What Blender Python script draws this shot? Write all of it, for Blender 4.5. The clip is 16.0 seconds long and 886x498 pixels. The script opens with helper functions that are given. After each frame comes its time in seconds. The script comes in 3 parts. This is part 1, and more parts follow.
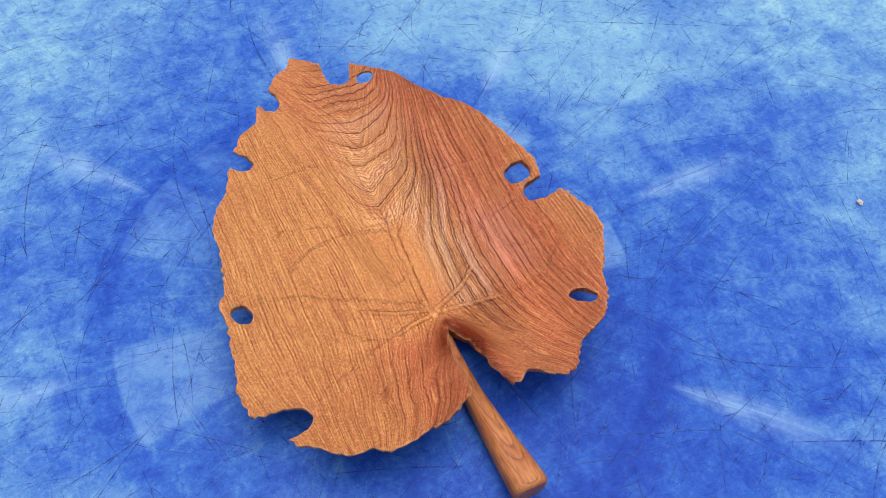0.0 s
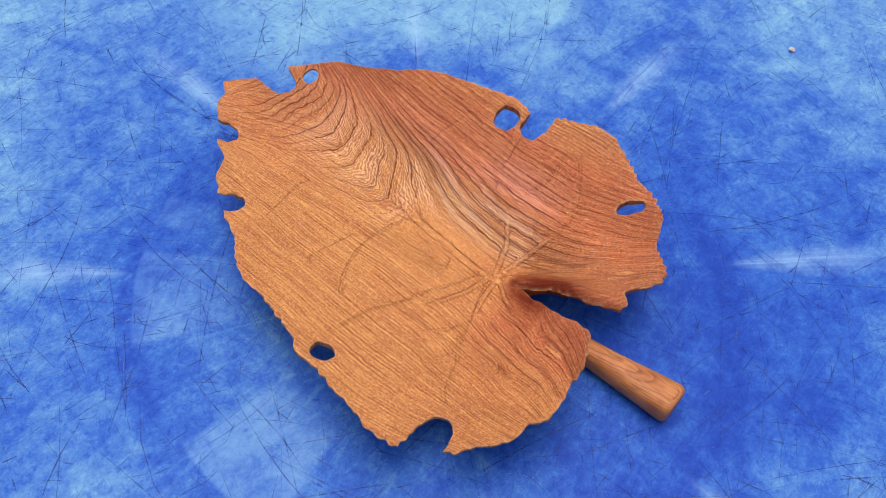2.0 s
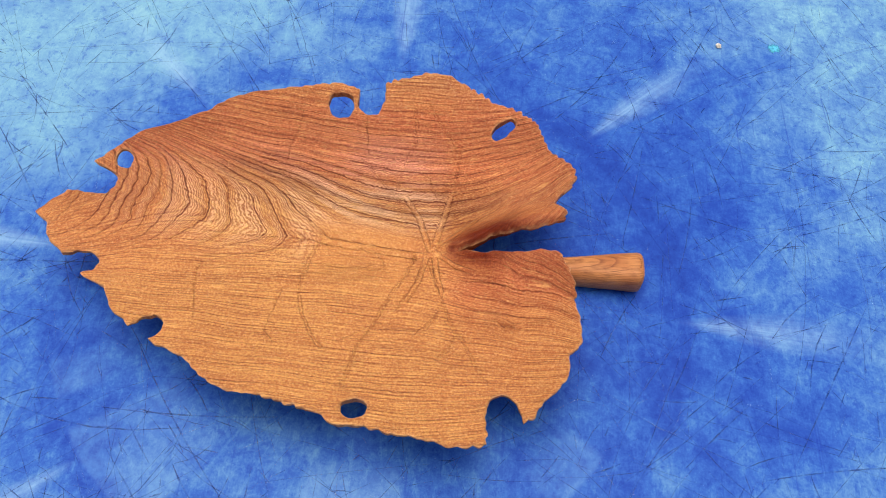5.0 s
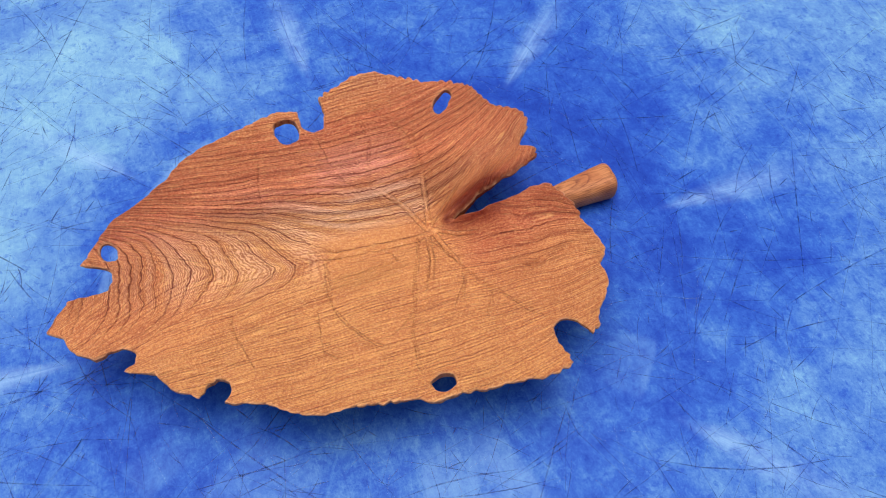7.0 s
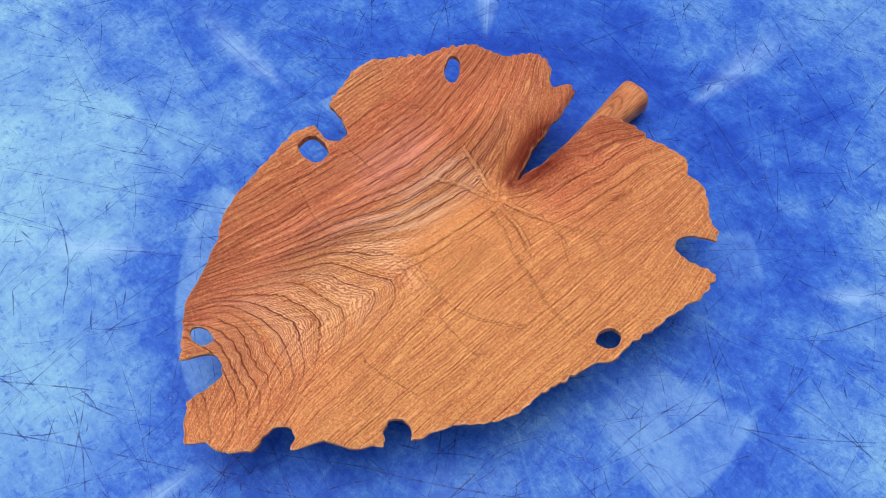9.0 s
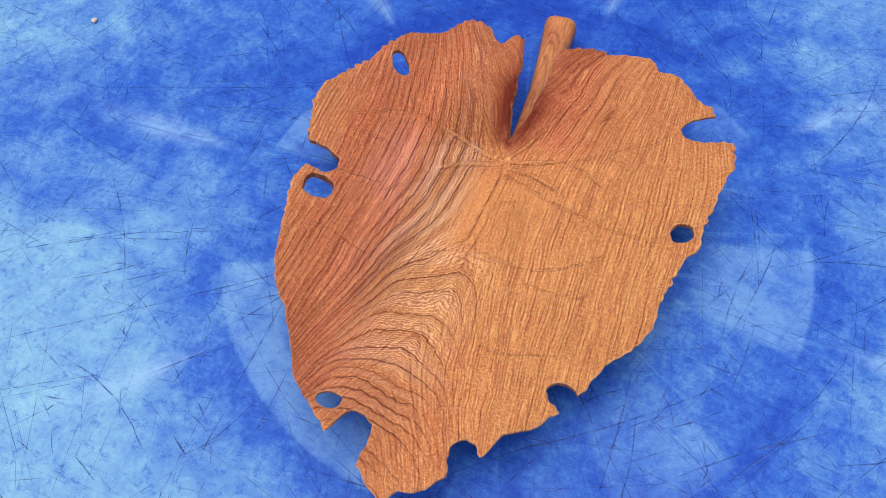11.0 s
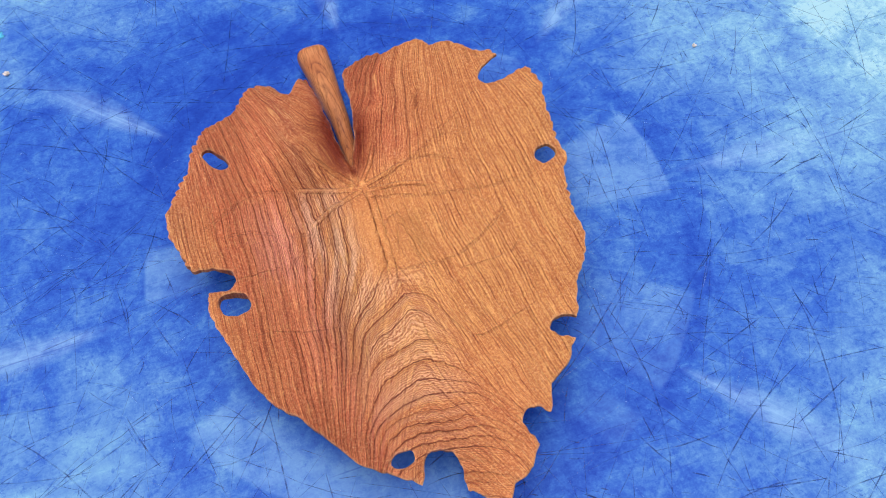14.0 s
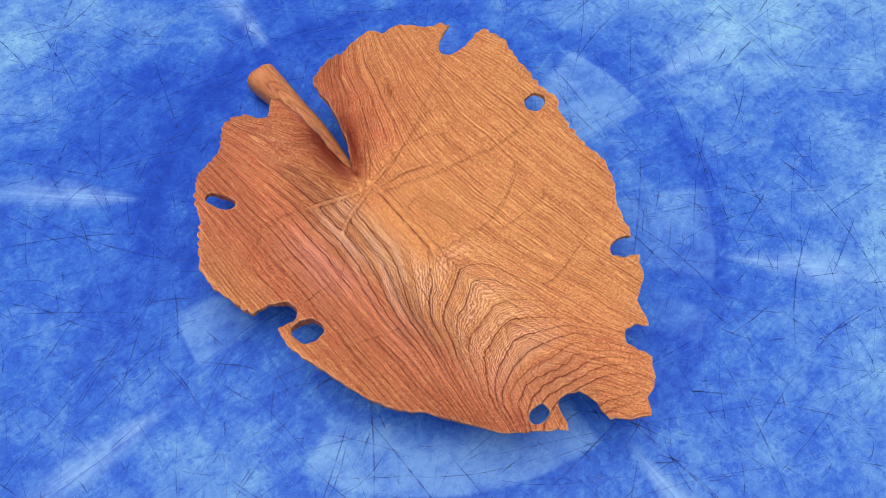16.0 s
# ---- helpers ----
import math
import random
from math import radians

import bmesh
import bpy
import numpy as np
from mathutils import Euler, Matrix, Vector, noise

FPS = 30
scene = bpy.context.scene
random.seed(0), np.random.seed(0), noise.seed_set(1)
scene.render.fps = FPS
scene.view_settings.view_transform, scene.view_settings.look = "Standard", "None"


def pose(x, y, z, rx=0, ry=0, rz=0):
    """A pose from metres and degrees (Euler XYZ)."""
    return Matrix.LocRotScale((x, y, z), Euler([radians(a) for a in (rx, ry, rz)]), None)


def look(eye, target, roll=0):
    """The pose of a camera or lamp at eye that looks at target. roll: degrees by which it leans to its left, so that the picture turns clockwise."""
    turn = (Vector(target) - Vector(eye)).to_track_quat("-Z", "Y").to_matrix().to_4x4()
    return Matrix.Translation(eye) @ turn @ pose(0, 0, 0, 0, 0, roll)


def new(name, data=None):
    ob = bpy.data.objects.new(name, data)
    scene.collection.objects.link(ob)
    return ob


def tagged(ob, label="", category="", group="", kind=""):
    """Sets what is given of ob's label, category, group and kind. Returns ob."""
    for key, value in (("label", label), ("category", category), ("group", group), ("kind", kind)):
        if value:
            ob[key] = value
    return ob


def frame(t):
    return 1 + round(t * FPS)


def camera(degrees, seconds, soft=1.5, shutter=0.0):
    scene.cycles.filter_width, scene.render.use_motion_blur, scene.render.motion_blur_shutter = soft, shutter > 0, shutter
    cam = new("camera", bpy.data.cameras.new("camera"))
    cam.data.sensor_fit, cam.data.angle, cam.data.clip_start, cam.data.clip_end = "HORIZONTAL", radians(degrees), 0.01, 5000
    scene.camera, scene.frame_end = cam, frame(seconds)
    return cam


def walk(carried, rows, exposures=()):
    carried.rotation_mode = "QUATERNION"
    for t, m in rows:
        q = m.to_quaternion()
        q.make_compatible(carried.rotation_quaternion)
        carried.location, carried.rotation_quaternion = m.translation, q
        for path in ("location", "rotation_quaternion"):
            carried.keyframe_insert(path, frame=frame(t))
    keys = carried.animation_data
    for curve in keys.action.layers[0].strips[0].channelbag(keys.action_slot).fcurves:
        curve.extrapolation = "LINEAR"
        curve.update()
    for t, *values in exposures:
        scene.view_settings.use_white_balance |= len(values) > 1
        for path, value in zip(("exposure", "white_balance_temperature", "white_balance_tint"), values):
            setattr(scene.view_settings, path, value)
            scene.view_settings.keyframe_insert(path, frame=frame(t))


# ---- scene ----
cam = camera(55.8, 16.0, soft=1.0)
# seconds, eye in metres, turn in degrees
PATH = [
    (0, -0.1330, -0.2337, 0.4636, 34.85, -2.70, -25.35),
    (0.5, -0.1720, -0.2146, 0.4459, 34.79, -3.63, -31.54),
    (1, -0.2055, -0.2072, 0.4365, 35.05, -3.40, -39.33),
    (1.5, -0.2325, -0.1828, 0.4447, 35.24, -3.19, -44.28),
    (2, -0.2413, -0.1477, 0.4270, 35.61, -1.58, -49.31),
    (2.5, -0.2522, -0.1144, 0.4186, 33.82, 0.13, -57.32),
    (3, -0.2537, -0.1134, 0.4255, 33.45, 0.53, -62.80),
    (3.5, -0.2521, -0.0906, 0.4180, 32.93, -0.53, -65.95),
    (4, -0.2660, -0.0536, 0.4172, 32.62, -0.64, -71.14),
    (4.5, -0.2696, -0.0270, 0.4258, 32.70, -1.94, -78.45),
    (7, -0.2953, 0.0961, 0.4287, 35.20, 0.02, -109.91),
    (7.5, -0.2718, 0.1340, 0.4141, 34.89, 1.13, -114.35),
    (8, -0.2509, 0.1551, 0.4267, 33.76, 1.53, -117.01),
    (8.5, -0.2352, 0.1752, 0.4140, 32.77, 1.49, -122.41),
    (9, -0.2036, 0.2088, 0.4191, 32.11, 1.41, -131.89),
    (9.5, -0.1822, 0.2392, 0.4289, 31.26, 0.77, -137.39),
    (12, -0.0368, 0.3033, 0.4186, 30.87, 2.53, -176.73),
    (12.5, -0.0168, 0.3012, 0.4237, 30.39, 1.45, -183.70),
    (13, 0.0010, 0.3055, 0.4325, 30.13, 1.84, -186.62),
    (13.5, 0.0298, 0.3052, 0.4408, 30.41, 1.98, -192.96),
    (14, 0.0293, 0.3047, 0.4502, 30.22, 2.10, -199.06),
    (14.5, 0.0531, 0.2950, 0.4502, 30.00, 2.04, -202.32),
    (15, 0.0926, 0.2738, 0.4516, 29.82, 1.70, -206.80),
    (15.5, 0.1137, 0.2668, 0.4535, 29.66, 1.13, -212.70),
    (16, 0.1428, 0.2604, 0.4519, 29.66, 1.13, -219.98),
]
walk(cam, [(t, pose(x, y, z, rx, ry, rz)) for t, x, y, z, rx, ry, rz in PATH],
     [(0, 0.12, 6500, 9), (2.0, 0.15, 6560, 8.5), (2.4, 0.29, 7100, -4), (4.7, 0.24, 7050, 0), (6.6, 0.14, 6430, 11), (13.0, 0.14, 6350, 10.5), (16, 0.15, 6400, 11)])

# ---- light: an open, hazy sky with a broad soft sun ----
world = bpy.data.worlds.new("sky")
scene.world = world
world.use_nodes = True
wt = world.node_tree
sky = wt.nodes.new("ShaderNodeTexSky")
sky.sky_type = "NISHITA"
sky.sun_disc = False
sky.sun_elevation = radians(85)
sky.sun_rotation = radians(50)
sky.air_density, sky.dust_density, sky.ozone_density = 1.0, 7.0, 0.6
wt.links.new(sky.outputs["Color"], wt.nodes["Background"].inputs["Color"])
wt.nodes["Background"].inputs["Strength"].default_value = 0.122
sun_data = bpy.data.lights.new("sun", "SUN")
sun_data.energy, sun_data.angle, sun_data.color = 1.27, radians(56), (1.0, 0.95, 0.88)
sun = new("sun", sun_data)
sun.matrix_world = look((0.06, 0.05, 0.9), (0, 0, 0))


# ---- node helpers ----
class Nodes:
    def __init__(self, name):
        self.mat = bpy.data.materials.new(name)
        self.mat.use_nodes = True
        self.t = self.mat.node_tree
        self.shader = self.t.nodes["Principled BSDF"]

    def put(self, socket, v):
        if isinstance(v, bpy.types.NodeSocket):
            self.t.links.new(v, socket)
        else:
            socket.default_value = v

    def math(self, op, a, b=0.0, c=0.0, clamp=False):
        n = self.t.nodes.new("ShaderNodeMath")
        n.operation, n.use_clamp = op, clamp
        for s, v in zip(n.inputs, (a, b, c)):
            self.put(s, v)
        return n.outputs[0]

    def add(self, a, b): return self.math("ADD", a, b)
    def sub(self, a, b): return self.math("SUBTRACT", a, b)
    def mul(self, a, b): return self.math("MULTIPLY", a, b)

    def step(self, v, lo, hi, a=0.0, b=1.0):
        n = self.t.nodes.new("ShaderNodeMapRange")
        n.interpolation_type = "SMOOTHSTEP"
        for k, x in (("Value", v), ("From Min", lo), ("From Max", hi), ("To Min", a), ("To Max", b)):
            self.put(n.inputs[k], x)
        return n.outputs["Result"]

    def noise(self, vec, scale, detail=4.0, rough=0.5, distort=0.0, color=False):
        n = self.t.nodes.new("ShaderNodeTexNoise")
        self.put(n.inputs["Vector"], vec)
        for k, x in (("Scale", scale), ("Detail", detail), ("Roughness", rough), ("Distortion", distort)):
            self.put(n.inputs[k], x)
        return n.outputs["Color" if color else "Fac"]

    def xyz(self, x, y, z=0.0):
        n = self.t.nodes.new("ShaderNodeCombineXYZ")
        for s, v in zip(n.inputs, (x, y, z)):
            self.put(s, v)
        return n.outputs[0]

    def split(self, vec):
        n = self.t.nodes.new("ShaderNodeSeparateXYZ")
        self.put(n.inputs[0], vec)
        return n.outputs

    def object(self):
        return self.t.nodes.new("ShaderNodeTexCoord").outputs["Object"]

    def attr(self, name):
        n = self.t.nodes.new("ShaderNodeAttribute")
        n.attribute_name = name
        return n.outputs["Fac"]

    def map(self, vec, rot=0.0, scale=(1, 1, 1), loc=(0, 0, 0)):
        n = self.t.nodes.new("ShaderNodeMapping")
        self.put(n.inputs["Vector"], vec)
        n.inputs["Location"].default_value = loc
        n.inputs["Rotation"].default_value = (0, 0, radians(rot))
        n.inputs["Scale"].default_value = scale
        return n.outputs[0]

    def ramp(self, fac, stops):
        n = self.t.nodes.new("ShaderNodeValToRGB")
        self.put(n.inputs[0], fac)
        e = n.color_ramp.elements
        while len(e) < len(stops):
            e.new(0.5)
        for el, (p, c) in zip(e, stops):
            el.position, el.color = p, (*c, 1)
        return n.outputs["Color"]

    def mix(self, fac, a, b, mode="MIX"):
        n = self.t.nodes.new("ShaderNodeMix")
        n.data_type, n.blend_type = "RGBA", mode
        for s, v in zip((n.inputs[0], n.inputs[6], n.inputs[7]), (fac, a, b)):
            self.put(s, (*v, 1) if isinstance(v, tuple) else v)
        return n.outputs[2]

    def bump(self, height, strength, distance, normal=None):
        n = self.t.nodes.new("ShaderNodeBump")
        self.put(n.inputs["Height"], height)
        n.inputs["Strength"].default_value, n.inputs["Distance"].default_value = strength, distance
        if normal is not None:
            self.put(n.inputs["Normal"], normal)
        return n.outputs[0]

    def finish(self, color, rough, normal=None, **more):
        self.put(self.shader.inputs["Base Color"], (*color, 1) if isinstance(color, tuple) else color)
        self.put(self.shader.inputs["Roughness"], rough)
        if normal is not None:
            self.put(self.shader.inputs["Normal"], normal)
        for k, v in more.items():
            self.put(self.shader.inputs[k.replace("_", " ")], v)
        return self.mat


# ---- materials ----
CENTRE = (-0.022, 0.033)    # middle of the moulded table top


def blue_plastic():
    m = Nodes("scuffed_blue_plastic")
    p = m.object()
    px, py, _ = m.split(p)
    wob = m.sub(m.noise(p, 30, 4, 0.6), 0.5)
    r = m.math("SQRT", m.add(m.mul(px, px), m.mul(py, py)))
    th = m.math("ARCTAN2", py, px)
    rw = m.add(r, m.mul(wob, 0.0035))
    tw = m.add(th, m.mul(wob, 0.03))
    cloud = m.noise(p, 8.5, 6, 0.62, 0.15)
    patchy = m.noise(p, 34, 7, 0.70, 0.25)
    grain = m.noise(p, 330, 5, 0.75)
    smear = m.noise(m.map(p, 33, (6, 60, 1)), 3.0, 4, 0.7)
    smear2 = m.noise(m.map(p, -52, (7, 70, 1)), 2.6, 4, 0.7)
    smear3 = m.noise(m.map(p, 80, (10, 120, 1), (3, 1, 0)), 2.6, 3, 0.65)
    smear4 = m.noise(m.map(p, -15, (10, 120, 1), (7, 2, 0)), 2.6, 3, 0.65)
    # worn light fields between the spokes
    fields = 0.0
    for a0, a1, r0, r1, gain in ((170, 194, 0.112, 0.1725, 0.26), (125, 147, 0.122, 0.180, 0.15), (111, 119, 0.150, 0.181, 0.11), (28, 84, 0.138, 0.175, 0.26),
                                 (-17, -2.5, 0.126, 0.1635, 0.28), (221, 236, 0.140, 0.1635, 0.18)):
        mid, half = radians((a0 + a1) / 2), radians((a1 - a0) / 2)
        off = m.math("ABSOLUTE", m.math("WRAP", m.sub(tw, mid), math.pi, -math.pi))
        side = m.step(m.mul(m.sub(half, off), r), -0.002, 0.004)
        ring = m.mul(m.step(rw, r0 - 0.008, r0 + 0.012), m.step(rw, r1 - 0.0015, r1 + 0.0015, 1.0, 0.0))
        fields = m.add(fields, m.mul(m.mul(side, ring), gain))
    # eight pale flow marks along the spokes
    lean = m.sub(radians(2.2), m.mul(m.math("COSINE", m.add(th, radians(10))), radians(2.6)))
    spoke = m.math("WRAP", m.add(m.add(th, m.mul(wob, 0.015)), lean), radians(22.5), radians(-22.5))
    across = m.mul(m.math("ABSOLUTE", spoke), r)
    width = m.step(r, 0.178, 0.25, 0.003, 0.014)
    streak = m.mul(m.math("SUBTRACT", 1.0, m.math("DIVIDE", across, width), clamp=True), m.mul(m.step(r, 0.178, 0.212), m.step(r, 0.22, 0.31, 1.0, 0.10)))
    fibres = m.noise(m.xyz(m.mul(th, 110), m.mul(r, 9)), 1.0, 4, 0.7)
    streak = m.mul(streak, m.step(fibres, 0.30, 0.72, 0.24, 0.50))
    # paler outer zone, darker inner ring
    east = m.math("COSINE", m.sub(th, radians(42)))
    fan = m.math("ABSOLUTE", m.math("WRAP", m.sub(m.add(th, m.mul(m.sub(cloud, 0.5), 0.8)), radians(44)), math.pi, -math.pi))
    pale = m.mul(m.mul(m.step(fan, radians(21), radians(43), 1.0, 0.0), m.step(m.add(r, m.mul(m.sub(cloud, 0.5), 0.12)), 0.15, 0.24)), m.step(r, 0.30, 0.42, 0.46, 0.20))
    pale_fan = pale
    wide = m.add(m.mul(m.math("COSINE", m.sub(th, radians(208))), 0.10), m.mul(m.sub(cloud, 0.5), 0.28))
    pale = m.add(pale, m.mul(m.step(m.add(r, wide), 0.22, 0.40), 0.29))
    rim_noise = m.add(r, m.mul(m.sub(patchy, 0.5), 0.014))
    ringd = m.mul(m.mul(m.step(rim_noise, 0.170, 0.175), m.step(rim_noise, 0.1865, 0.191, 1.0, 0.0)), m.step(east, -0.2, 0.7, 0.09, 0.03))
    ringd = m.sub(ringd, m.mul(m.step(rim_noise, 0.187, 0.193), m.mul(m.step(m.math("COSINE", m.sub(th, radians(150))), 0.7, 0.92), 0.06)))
    southeast = m.mul(m.step(m.math("COSINE", m.sub(th, radians(350))), 0.86, 0.98), m.step(r, 0.18, 0.23, 0.0, 0.05))
    # darker table north and west of the dish, partly its shadow put into the colour
    outer_north = m.mul(m.step(m.math("COSINE", m.sub(th, radians(98))), 0.62, 0.95), m.mul(m.step(r, 0.13, 0.17, 0.06, 0.11), m.step(r, 0.172, 0.20, 1.0, 0.0)))
    outer_west = m.mul(m.step(m.math("COSINE", m.sub(th, radians(166))), 0.84, 0.97), m.step(r, 0.14, 0.19, 0.0, 0.12))
    corner = m.mul(m.step(m.math("COSINE", m.sub(th, radians(196))), 0.90, 0.985), m.step(m.add(r, m.mul(m.sub(cloud, 0.5), 0.10)), 0.30, 0.355, 0.0, 0.36))
    south = m.mul(m.step(m.math("COSINE", m.sub(th, radians(285))), -0.1, 0.9), m.step(r, 0.26, 0.46, 0.11, 0.0))
    fleck = m.noise(p, 150, 5, 0.78, 0.4)
    v = m.add(m.mul(m.sub(cloud, 0.5), 0.60), m.add(m.mul(m.sub(patchy, 0.5), 0.74), m.mul(m.sub(m.noise(p, 95, 6, 0.76, 0.5), 0.5), 0.80)))
    v = m.add(v, m.add(m.mul(m.sub(grain, 0.5), 0.46), m.mul(m.sub(m.noise(p, 850, 3, 0.7), 0.5), 0.30)))
    rays = m.noise(m.xyz(m.mul(th, 34), m.mul(r, 5), 2.0), 1.0, 4, 0.7)
    v = m.add(v, m.mul(m.step(rays, 0.52, 0.74), m.step(r, 0.10, 0.20, 0.16, 0.05)))
    # fine rubbed strokes that cross each other
    for rot, loc in ((22, 1), (67, 4), (-31, 7), (104, 9), (-68, 12)):
        rub = m.noise(m.map(p, rot, (55, 330, 1), (loc, 0, 0)), 1.0, 3, 0.7)
        v = m.add(v, m.mul(m.step(rub, 0.57, 0.72), m.step(patchy, 0.35, 0.6, 0.02, 0.075)))
        v = m.sub(v, m.mul(m.step(rub, 0.40, 0.27), 0.055))
    north = m.mul(m.step(m.math("COSINE", m.sub(th, radians(112))), 0.76, 0.97), m.step(r, 0.17, 0.25, 0.0, 0.09))
    west = m.mul(m.step(m.math("COSINE", m.sub(th, radians(192))), 0.84, 0.98), m.step(r, 0.13, 0.18, 0.0, 0.11))
    # deeper blue south-east of the dish, with some of its shadow in the colour
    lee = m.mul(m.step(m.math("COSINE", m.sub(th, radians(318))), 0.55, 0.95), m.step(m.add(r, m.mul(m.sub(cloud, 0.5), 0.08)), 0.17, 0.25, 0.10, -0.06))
    v = m.mul(v, m.step(pale_fan, 0.05, 0.40, 1.0, 0.62))
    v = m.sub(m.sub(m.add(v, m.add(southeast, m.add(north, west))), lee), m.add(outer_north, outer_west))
    v = m.add(v, m.mul(m.add(m.add(m.step(smear, 0.56, 0.75), m.step(smear2, 0.56, 0.75)), m.mul(m.add(m.step(smear3, 0.6, 0.74), m.step(smear4, 0.6, 0.74)), 0.6)), 0.07))
    v = m.add(m.add(v, m.mul(fields, 0.45)), m.add(pale, corner))
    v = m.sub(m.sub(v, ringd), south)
    v = m.add(v, 0.245)
    v = m.sub(v, m.mul(m.step(fleck, 0.53, 0.64), m.step(v, 0.1, 0.7, 0.10, 0.22)))
    col = m.ramp(m.mul(m.add(v, 0.4), 0.714), [(0.0, (0.004, 0.026, 0.27)), (0.286, (0.013, 0.064, 0.41)), (0.464, (0.033, 0.126, 0.505)), (0.678, (0.107, 0.260, 0.57)), (0.893, (0.218, 0.450, 0.63)), (1.0, (0.34, 0.585, 0.68))])
    col = m.mix(m.mul(fields, m.step(patchy, 0.34, 0.62, 0.5, 1.8)), col, (0.155, 0.31, 0.64))
    col = m.mix(m.math("MULTIPLY", m.mul(streak, m.step(patchy, 0.32, 0.62, 0.3, 1.0)), 1.35, clamp=True), col, (0.34, 0.56, 0.78))
    lines = 0.0
    for rot, sx, sy, s, lo in ((12, 1, 26, 9, 0.70), (74, 1, 30, 8, 0.70), (-38, 1, 28, 8.5, 0.70), (118, 1, 26, 7.5, 0.71), (47, 1, 30, 10, 0.71)):
        f = m.noise(m.map(p, rot, (sx, sy, 1), (rot * 0.1, 0, 0)), s, 2, 0.55, 0.15)
        lines = m.add(lines, m.step(f, lo, lo + 0.05))
    specks = m.step(m.noise(p, 150, 3, 0.6), 0.70, 0.76)
    col = m.mix(m.math("MULTIPLY", m.add(m.mul(lines, 0.45), m.mul(specks, 0.5)), 0.8, clamp=True), col, (0.010, 0.05, 0.40))
    nrm = m.bump(m.add(m.mul(grain, 0.4), m.mul(lines, -0.6)), 0.25, 0.0004)
    rough = m.step(v, 0.0, 1.0, 0.5, 0.65)
    return m.finish(col, rough, nrm, Specular_IOR_Level=0.12)


def elm_wood():
    m = Nodes("oiled_elm_wood")
    p = m.object()
    ring = m.attr("ring")          # growth ring count at this point of the carved face
    along = m.attr("along")
    across = m.attr("across")
    cut = m.attr("cut")            # distance to the scribed veins
    bold = m.attr("bold")          # where the plank's rings are cut flat and show strongly
    red = m.attr("heart_and_shade")
    jag = m.add(m.mul(m.sub(m.noise(p, 480, 3, 0.6), 0.5), 0.40), m.mul(m.sub(m.noise(p, 190, 2, 0.6), 0.5), 0.34))
    jag2 = m.mul(m.sub(m.noise(p, 75, 2, 0.5), 0.5), 0.08)
    big = m.noise(p, 16, 4, 0.55)
    ph = m.add(ring, m.add(m.mul(jag, m.mul(m.step(bold, 0.0, 1.0, 0.4, 1.0), m.step(m.attr("pace"), 0.06, 0.25, 0.55, 1.0))), m.mul(jag2, m.step(bold, 0.0, 1.0, 0.5, 1.0))))
    fr = m.math("FRACT", ph)
    idn = m.math("FLOOR", m.add(ph, 0.5))
    vary = m.noise(m.xyz(m.mul(idn, 7.31), m.mul(along, 9), 0.0), 1.0, 1, 0.5)
    off_line = m.math("DIVIDE", m.math("ABSOLUTE", m.sub(m.math("FRACT", m.add(ph, 0.5)), 0.5)), m.attr("pace"))      # millimetres to the nearest ring
    line = m.step(off_line, 0.12, 0.66, 0.95, 0.0)
    twice = m.mul(ph, 2.0)
    off_twin = m.math("DIVIDE", m.math("ABSOLUTE", m.sub(m.math("FRACT", twice), 0.5)), m.mul(m.attr("pace"), 2.0))
    between = m.mul(m.step(off_twin, 0.08, 0.5, m.step(red, 0.25, 0.6, 0.62, 0.42), 0.0), m.mul(m.attr("twin"), m.step(m.noise(m.xyz(m.mul(m.math("FLOOR", twice), 3.7), m.mul(along, 14), 2.0), 1.0, 1, 0.5), 0.36, 0.6, 0.25, 1.0)))
    tail = m.step(fr, 0.05, 0.6, 0.4, 0.0)
    sand = m.noise(p, 750, 3, 0.75)
    line = m.mul(line, m.math("MAXIMUM", m.step(vary, 0.30, 0.58, m.step(red, 0.2, 0.6, 0.15, 0.5), 1.05), m.step(m.attr("pace"), 0.10, 0.17, 0.85, 0.0)))
    line = m.mul(line, m.step(m.noise(p, 480, 2, 0.6), 0.34, 0.54, m.step(bold, 0.2, 1.0, 0.15, 0.65), 1.0))
    line = m.math("MAXIMUM", line, between)
    # fine rings between, wavy
    ph2 = m.add(m.mul(ring, 8.0), m.add(m.mul(m.sub(m.noise(p, 300, 3, 0.6), 0.5), 2.6), m.mul(m.sub(m.noise(p, 700, 2, 0.6), 0.5), 0.8)))
    fine = m.math("PINGPONG", ph2, 0.5)
    fine = m.step(fine, 0.05, 0.42)
    # fibres and pores that run with the grain
    fibre = m.noise(m.xyz(m.mul(across, 1.6), m.mul(along, 20), 3.0), 1.0, 3, 0.6)
    stripe = m.noise(m.xyz(m.mul(across, 0.55), m.mul(along, 5), 1.0), 1.0, 2, 0.5)
    dash = m.noise(m.xyz(m.mul(across, 3.8), m.mul(along, 75), 7.0), 1.0, 2, 0.6)
    comb = m.add(m.mul(across, 1.05), m.add(m.mul(m.noise(p, 40, 2), 0.35), m.mul(m.noise(p, 420, 2), 0.24)))
    pick = m.noise(m.xyz(m.mul(m.math("FLOOR", comb), 3.17), m.mul(along, 17), 4.0), 1.0, 1, 0.5)
    combed = m.mul(m.step(m.math("ABSOLUTE", m.sub(m.math("FRACT", comb), 0.5)), 0.05, 0.24, 1.0, 0.0), m.step(pick, 0.38, 0.66, 0.1, 1.0))
    combed = m.mul(combed, m.step(m.noise(p, 560, 2, 0.6), 0.40, 0.56, 0.38, 1.0))
    pores = m.step(dash, 0.56, 0.66)
